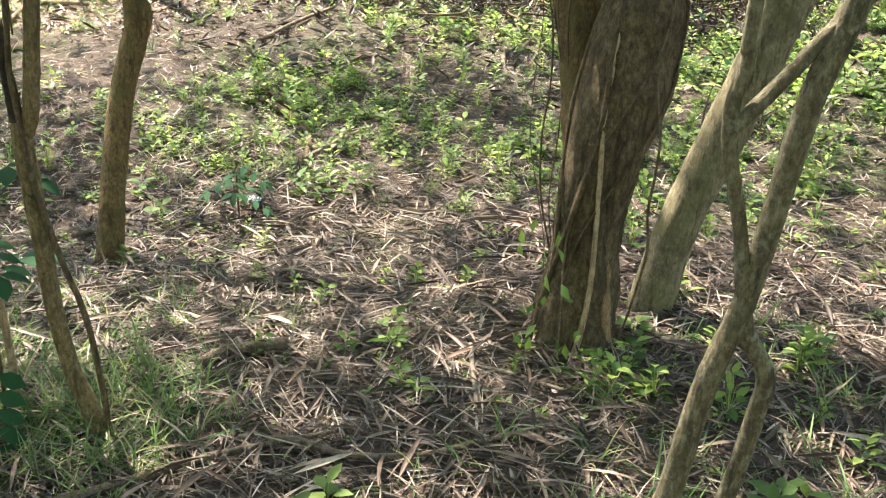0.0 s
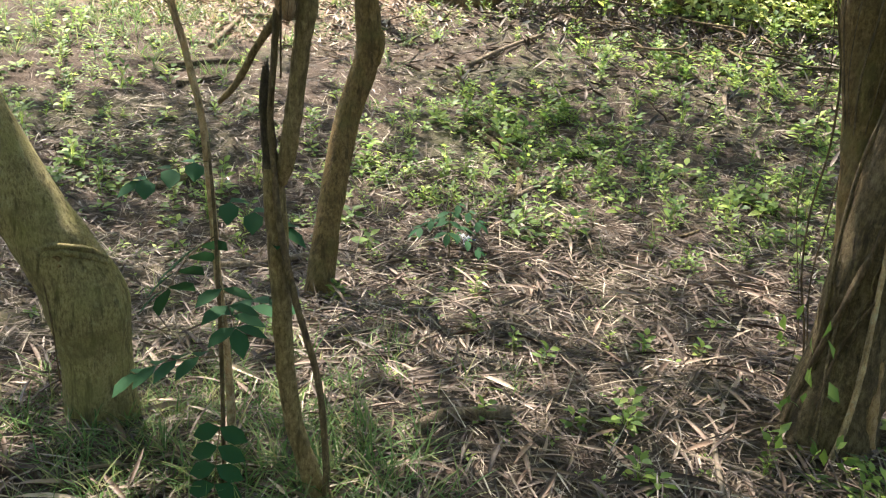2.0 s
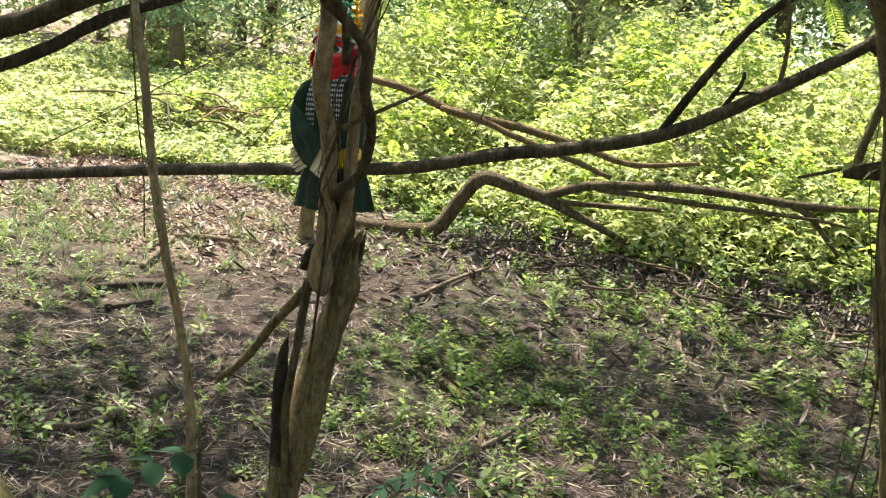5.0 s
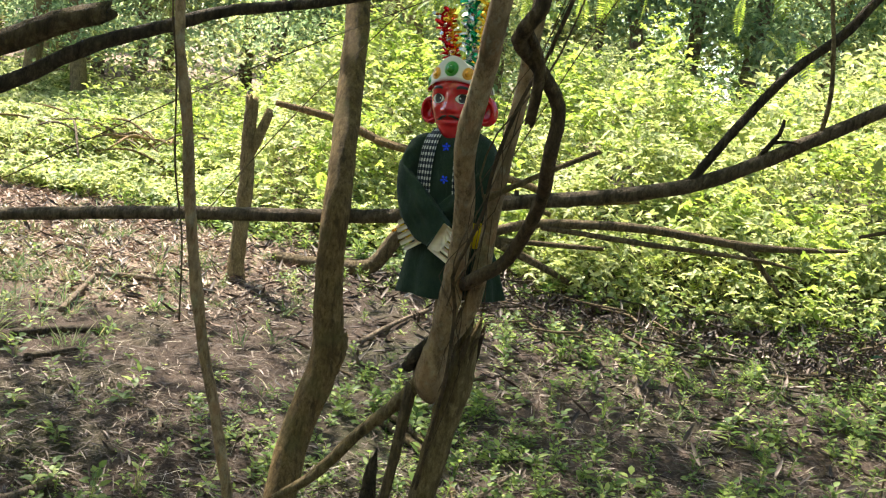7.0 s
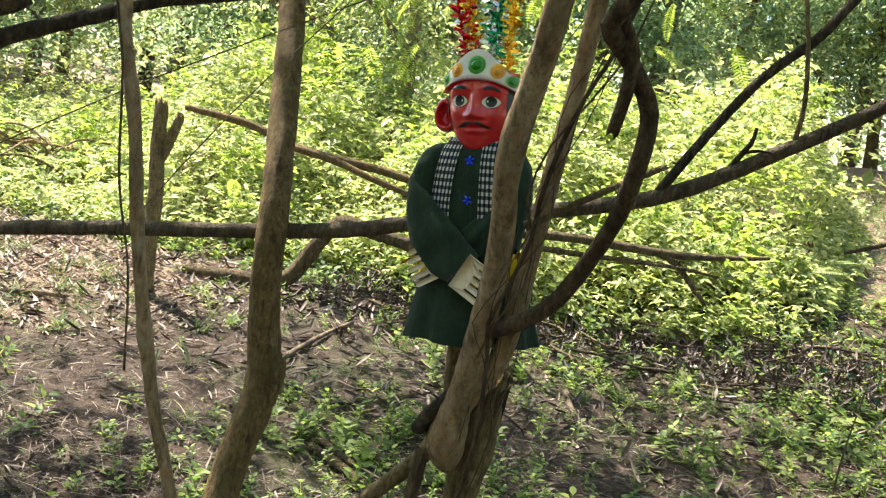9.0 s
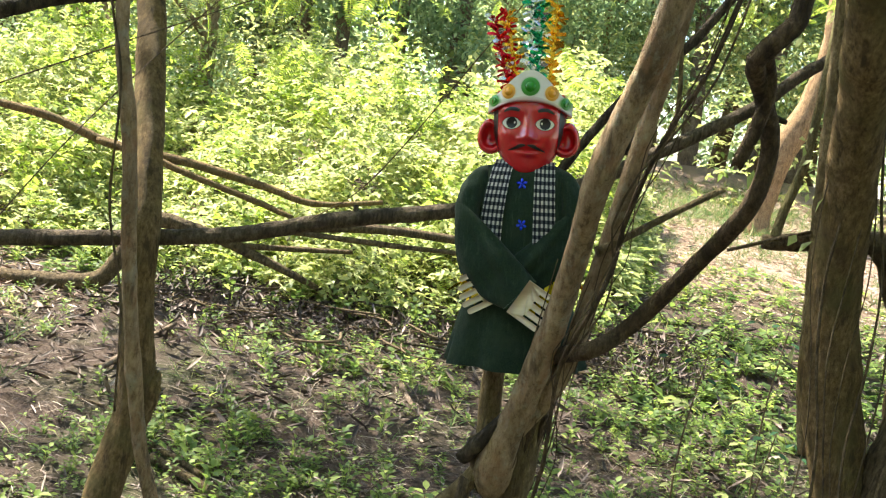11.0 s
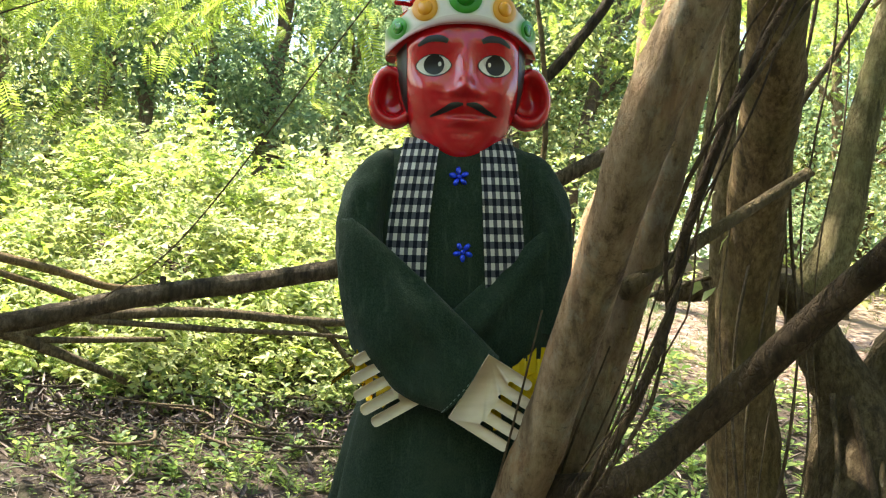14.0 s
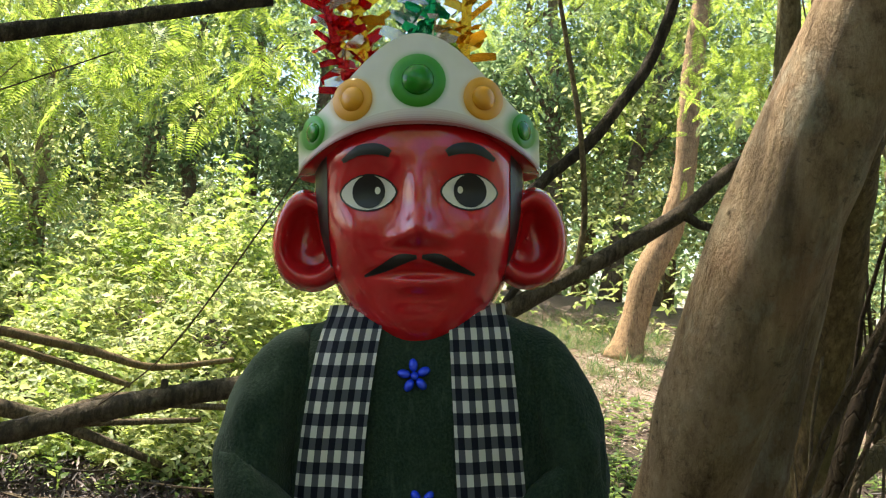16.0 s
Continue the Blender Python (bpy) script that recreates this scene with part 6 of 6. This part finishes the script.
KITE = (np.array([(0, 0, 0), (0.45, -0.27, 0.06), (1, 0, -0.14), (0.45, 0.27, 0.06)]), np.array([(0, 2, 1), (0, 3, 2)]))
TRIO = joined([(*KITE, m4(0, 0, 0, 0, 0, a, s)) for a, s in ((0, 1.0), (75, 0.8), (-75, 0.8))])


def frond(pairs=16):
    out = []
    for k in range(pairs):
        u = (k + 1) / pairs
        w = 0.24 * math.sin(math.pi * (0.12 + 0.8 * u))
        for sd in (-1, 1):
            out.append((np.array([(0, -0.012, 0), (w * 0.5, -0.028, -0.01), (w, 0.0, -0.03), (w * 0.5, 0.022, -0.01)]), np.array([(0, 1, 2, 3)]), m4(u, 0, -0.3 * u * u, 0, 0, sd * 70)))
    out.append((np.array([(0, -0.006, 0), (0.5, -0.006, -0.07), (0.5, 0.006, -0.07), (0, 0.006, 0)]), np.array([(0, 1, 2, 3)]), np.eye(4)))
    out.append((np.array([(0.5, -0.006, -0.07), (1, -0.004, -0.3), (1, 0.004, -0.3), (0.5, 0.006, -0.07)]), np.array([(0, 1, 2, 3)]), np.eye(4)))
    return joined(out)


FROND = frond()
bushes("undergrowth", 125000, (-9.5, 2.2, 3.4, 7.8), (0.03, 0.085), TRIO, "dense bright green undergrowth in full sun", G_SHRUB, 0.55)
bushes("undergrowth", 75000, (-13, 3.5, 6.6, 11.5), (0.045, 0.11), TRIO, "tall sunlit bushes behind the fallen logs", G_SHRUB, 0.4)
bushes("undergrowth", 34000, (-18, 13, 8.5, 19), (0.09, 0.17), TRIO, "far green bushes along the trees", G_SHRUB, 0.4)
bushes("fern_fronds", 1500, (-8, 1.2, 6.0, 10.5), (0.16, 0.34), FROND, "feathery light green fronds over the bushes", G_FINE, 0.15)


def saplings_wall():
    """Leafy shoots that stand above the bushes."""
    n = 70
    x, y = rng.uniform(-8, 0.5, n), rng.uniform(6.3, 11, n)
    p = []
    for i in range(n):
        h0 = float(height(x[i], y[i]) + brush_top(x[i], y[i]))
        m = int(rng.integers(40, 110))
        u = rng.uniform(0, 1, m)
        p.append(np.stack([x[i] + rng.normal(0, 0.12, m), y[i] + rng.normal(0, 0.12, m), h0 - 0.2 + u * rng.uniform(0.3, 0.75)], -1))
    p = np.concatenate(p)
    n = len(p)
    me = many("shoots", *TRIO, turns(rng.uniform(0, 6.28, n), rng.normal(0, 0.4, n), rng.normal(0, 0.4, n)), rng.uniform(0.04, 0.09, n), p, G_FINE)
    tagged(new("shoots", me), "pale green leafy shoots standing over the bushes", "bushes", "", "stuff")


saplings_wall()


# ---- heap of dry brushwood in the glade ----
heap = thing("brushwood_heap", "tangled heap of dry brown brushwood in a sunny glade", "brushwood")
for k in range(42):
    a, l = rng.uniform(0, 6.28), rng.uniform(0.4, 1.1)
    x, y = -7.0 + rng.normal(0, 0.45), 7.1 + rng.normal(0, 0.35)
    z = float(height(x, y)) + rng.uniform(0.05, 0.45)
    p, q = 0.5 * l * math.cos(a), 0.5 * l * math.sin(a)
    limb(heap, "stick", [(x - p, y - q, z - rng.uniform(-0.05, 0.2), 0.009), (x, y, z + rng.uniform(0.0, 0.12), 0.012), (x + p, y + q, z - rng.uniform(-0.1, 0.2), 0.005)], (BARK_TAN, WOOD_DEAD, BARK_BROWN)[k % 3], seg=6, step=0.08, rough=0.2)



# ---- woods behind ----
def wood_tree(x, y, h, lean, mat, leaves, size):
    t = thing("forest_tree", "tall forest tree with a loose green crown, seen beyond the bushes, unseen behind the camera", "tree", "trees of the wood")
    z0 = float(height(x, y))
    r = 0.05 + 0.012 * h
    part("trunk", sweep([(x, y, z0 - 0.1, r * 1.3), (x + lean * 0.2, y, z0 + h * 0.25, r), (x + lean * 0.6, y, z0 + h * 0.6, r * 0.75), (x + lean, y, z0 + h, r * 0.35)], seg=9, step=0.25, rough=0.12), mat, t)
    for k in range(4):
        u = 0.35 + 0.15 * k
        a = rng.uniform(0, 6.28)
        e = (x + lean * u + 1.3 * math.cos(a), y + 1.3 * math.sin(a), z0 + h * (u + 0.16))
        part("limb", sweep([(x + lean * u, y, z0 + h * u, r * 0.45), ((x + lean * u + e[0]) / 2, (y + e[1]) / 2, z0 + h * (u + 0.11), r * 0.3), (*e, r * 0.12)], seg=6, step=0.2, rough=0.1), mat, t)
    n = leaves
    cl = np.stack([x + lean * 0.7 + rng.normal(0, 1.1, 40), y + rng.normal(0, 0.9, 40), z0 + h * rng.uniform(0.22, 1.08, 40)], -1)
    at = cl[rng.integers(0, 40, n)] + rng.normal(0, 0.3, (n, 3)) * (1, 1, 0.7)
    at = at[at[:, 2] > z0 + 0.6]
    n = len(at)
    me = many("crown", *KITE, turns(rng.uniform(0, 6.28, n), rng.normal(-0.35, 0.45, n), rng.normal(0, 0.5, n)), rng.uniform(0.7, 1.3, n) * size, at, G_WOODS_HAZY if rng.uniform() < 0.75 else G_SHRUB)
    part("crown", me, None, t)


for k in range(74):
    row = k % 3
    x = -22 + 42 * ((k * 0.618) % 1.0)
    y = (13.2, 18.0, 24.0)[row] + rng.uniform(-0.9, 0.9) - 0.03 * abs(x) * 6
    if -2.5 < x < 5.5 and y < 15.5:
        y += 5.5
    wood_tree(x, y, rng.uniform(0.85, 1.15) * (4.6, 6.4, 8.6)[row], rng.uniform(-0.9, 0.9), (BARK, WOOD_DEAD, BARK_ROUGH)[k % 3], (6000, 7000, 6500)[row], (0.085, 0.12, 0.18)[row])


# unseen trees added round the camera's back to block skylight and darken reflections
for k in range(22):
    a = radians(-172 + 190 * (k + 0.5) / 22)
    d = (5.2, 7.4, 6.2)[k % 3] + rng.uniform(-0.5, 0.5)
    wood_tree(0.5 + 1.15 * d * math.cos(a), -0.9 + d * math.sin(a), rng.uniform(4.2, 6.0), rng.uniform(-0.7, 0.7), (BARK, BARK_BROWN, BARK_ROUGH)[k % 3], 3800, 0.13)


def far_wood():
    """The solid edge of the wood where single trees can no longer be told apart."""
    n = 42000
    x, y = rng.uniform(-45, 45, n), rng.uniform(29, 36, n)
    z = height(x, y) + (5.5 + 1.8 * np.sin(0.7 * x) + 1.2 * np.sin(1.9 * x + y)) * rng.uniform(0, 1, n) ** 0.8
    me = many("far_wood", *KITE, turns(rng.uniform(0, 6.28, n), rng.normal(-0.3, 0.5, n), rng.normal(0, 0.5, n)), rng.uniform(0.25, 0.5, n), np.stack([x, y, z], -1), G_WOODS_HAZY)
    tagged(new("far_wood", me), "green edge of the wood beyond the trees, haze put into its colour", "woods", "", "stuff")


far_wood()


# ---- foliage overhead ----
def overhead(name, centres, n, size, label, spread_s=(0.5, 0.5, 0.25), mat=None):
    c = np.array(centres)
    at = c[rng.integers(0, len(c), n)] + rng.normal(0, 1, (n, 3)) * np.array(spread_s)
    me = many(name, *FROND, turns(rng.uniform(0, 6.28, n), rng.normal(-0.45, 0.35, n), rng.normal(0, 0.5, n)), rng.uniform(*size, n), at, mat or G_FINE)
    return me


part("hanging_foliage", overhead("hanging_foliage", [(-1.9, 4.2, 2.75), (-2.6, 4.6, 3.0), (-1.2, 4.4, 3.0), (-3.2, 4.4, 2.9), (-0.4, 4.6, 3.1)], 1800, (0.06, 0.13), "", (0.45, 0.4, 0.26)), None, lean_tree)
part("hanging_foliage", overhead("hanging_foliage", [(1.6, 4.4, 2.9), (2.3, 5.0, 3.1), (0.7, 4.8, 3.15)], 1100, (0.06, 0.13), "", (0.4, 0.4, 0.28)), None, vine_tree)
part("hanging_foliage", overhead("hanging_foliage", [(-0.85, 1.75, 1.75), (-0.9, 1.8, 1.95)], 46, (0.07, 0.13), "", (0.1, 0.1, 0.16)), None, lean_tree)


# leaf clumps added above the view, never seen, only to throw shade
def unseen_canopy(parent, centres, n, size):
    c = np.array(centres)
    at = c[rng.integers(0, len(c), n)] + rng.normal(0, 1, (n, 3)) * (0.62, 0.62, 0.3)
    me = many("unseen_canopy", *TRIO, turns(rng.uniform(0, 6.28, n), rng.normal(-0.2, 0.4, n), rng.normal(0, 0.4, n)), rng.uniform(*size, n), at, G_TREE)
    part("unseen_canopy", me, None, parent)


def clinging_leaves(parent, rows, n, size, mat):
    """Small leaves of a climber scattered along a line."""
    c = np.array(rows, float)
    w = rng.uniform(0, len(c) - 1.001, n)
    i = w.astype(int)
    at = c[i] + (c[i + 1] - c[i]) * (w - i)[:, None] + rng.normal(0, 1, (n, 3)) * (0.05, 0.03, 0.03)
    me = many("climber_leaves", *OVAL, turns(rng.uniform(0, 6.28, n), rng.normal(-0.5, 0.5, n), rng.normal(0, 0.6, n)), rng.uniform(*size, n), at, mat)
    part("climber_leaves", me, None, parent)


clinging_leaves(vine_tree, [(0.86, 1.05, 0.05), (0.9, 1.06, 0.25), (0.84, 1.08, 0.5)], 34, (0.03, 0.06), G_WEED)
clinging_leaves(vine_tree, [(1.02, 1.04, 0.03), (1.1, 1.04, 0.16)], 26, (0.03, 0.055), G_WEED)
clinging_leaves(vine_tree, [(0.72, 1.45, 1.0), (0.62, 1.4, 1.5), (0.55, 1.3, 1.9)], 22, (0.02, 0.045), G_SHRUB)


# unseen sun blockers, each set back along the sun from the ground it shades
unseen_canopy(lean_tree, [(-3.4, 2.6, 4.9), (-4.4, 3.4, 5.0), (-2.4, 3.4, 5.1), (-2.0, 2.4, 5.0), (-5.2, 2.4, 5.0), (-3.6, 4.6, 5.0), (-2.2, 4.9, 5.1), (-4.6, 5.0, 5.0), (-1.4, 4.4, 5.1), (-3.0, 5.6, 5.2)], 1500, (0.07, 0.13))
unseen_canopy(bowed_tree, [(-2.8, 0.6, 4.6), (-3.6, 0.2, 4.7), (-5.0, 0.8, 4.8), (-4.0, 1.6, 4.8)], 1000, (0.07, 0.13))
unseen_canopy(vine_tree, [(-0.4, 2.4, 5.2), (0.4, 1.6, 5.0), (-0.4, 3.6, 5.1)], 700, (0.07, 0.13))
unseen_canopy(bowed_tree, [(-1.8, 1.7, 4.6), (-1.0, 1.9, 4.6), (-2.4, 1.2, 4.5), (-1.3, 0.9, 4.4), (-0.6, 1.1, 4.5)], 1300, (0.07, 0.13))
part("hanging_foliage", overhead("hanging_foliage", [(-1.6, 3.6, 2.45), (-1.1, 3.8, 2.5), (-2.2, 3.8, 2.45), (-0.5, 3.6, 2.6), (-2.7, 4.0, 2.5)], 380, (0.08, 0.16), "", (0.32, 0.3, 0.13)), None, lean_tree)
part("hanging_foliage", overhead("hanging_foliage", [(0.9, 3.4, 2.55), (1.4, 3.2, 2.5)], 200, (0.07, 0.14), "", (0.25, 0.25, 0.12)), None, vine_tree)
part("hanging_foliage", overhead("hanging_foliage", [(-1.5, 3.8, 2.3), (-1.1, 3.6, 2.25), (-0.9, 4.0, 2.4), (-1.9, 4.0, 2.25)], 220, (0.13, 0.24), "", (0.4, 0.4, 0.12)), None, lean_tree)
# unseen leaves added over the path to cut skylight, then more sun blockers
unseen_canopy(slim_tree, [(0.8, -0.6, 4.8), (1.8, -1.2, 4.9), (2.4, -0.2, 5.0), (1.4, -2.2, 5.0), (2.6, -2.0, 5.1)], 650, (0.12, 0.22))
unseen_canopy(bowed_tree, [(-1.2, -1.2, 5.0), (-0.2, -1.0, 4.9), (-0.4, -2.2, 5.0), (-1.6, -0.2, 4.8), (0.4, 0.2, 5.1)], 420, (0.12, 0.22))
unseen_canopy(lean_tree, [(-4.3, 6.8, 5.1), (-3.5, 6.5, 5.2), (-4.9, 7.1, 5.2), (-2.8, 6.6, 5.2)], 150, (0.12, 0.2))
unseen_canopy(lean_tree, [(-5.5, 3.7, 5.0), (-5.9, 3.2, 5.1)], 420, (0.08, 0.14))
unseen_canopy(lean_tree, [(-1.3, 6.4, 5.2), (-0.5, 7.2, 5.3), (0.0, 6.3, 5.2), (-0.9, 8.2, 5.3)], 420, (0.1, 0.17))
unseen_canopy(lean_tree, [(-4.5, 2.9, 4.9), (-5.0, 3.0, 5.0), (-4.2, 2.3, 5.0)], 350, (0.08, 0.14))
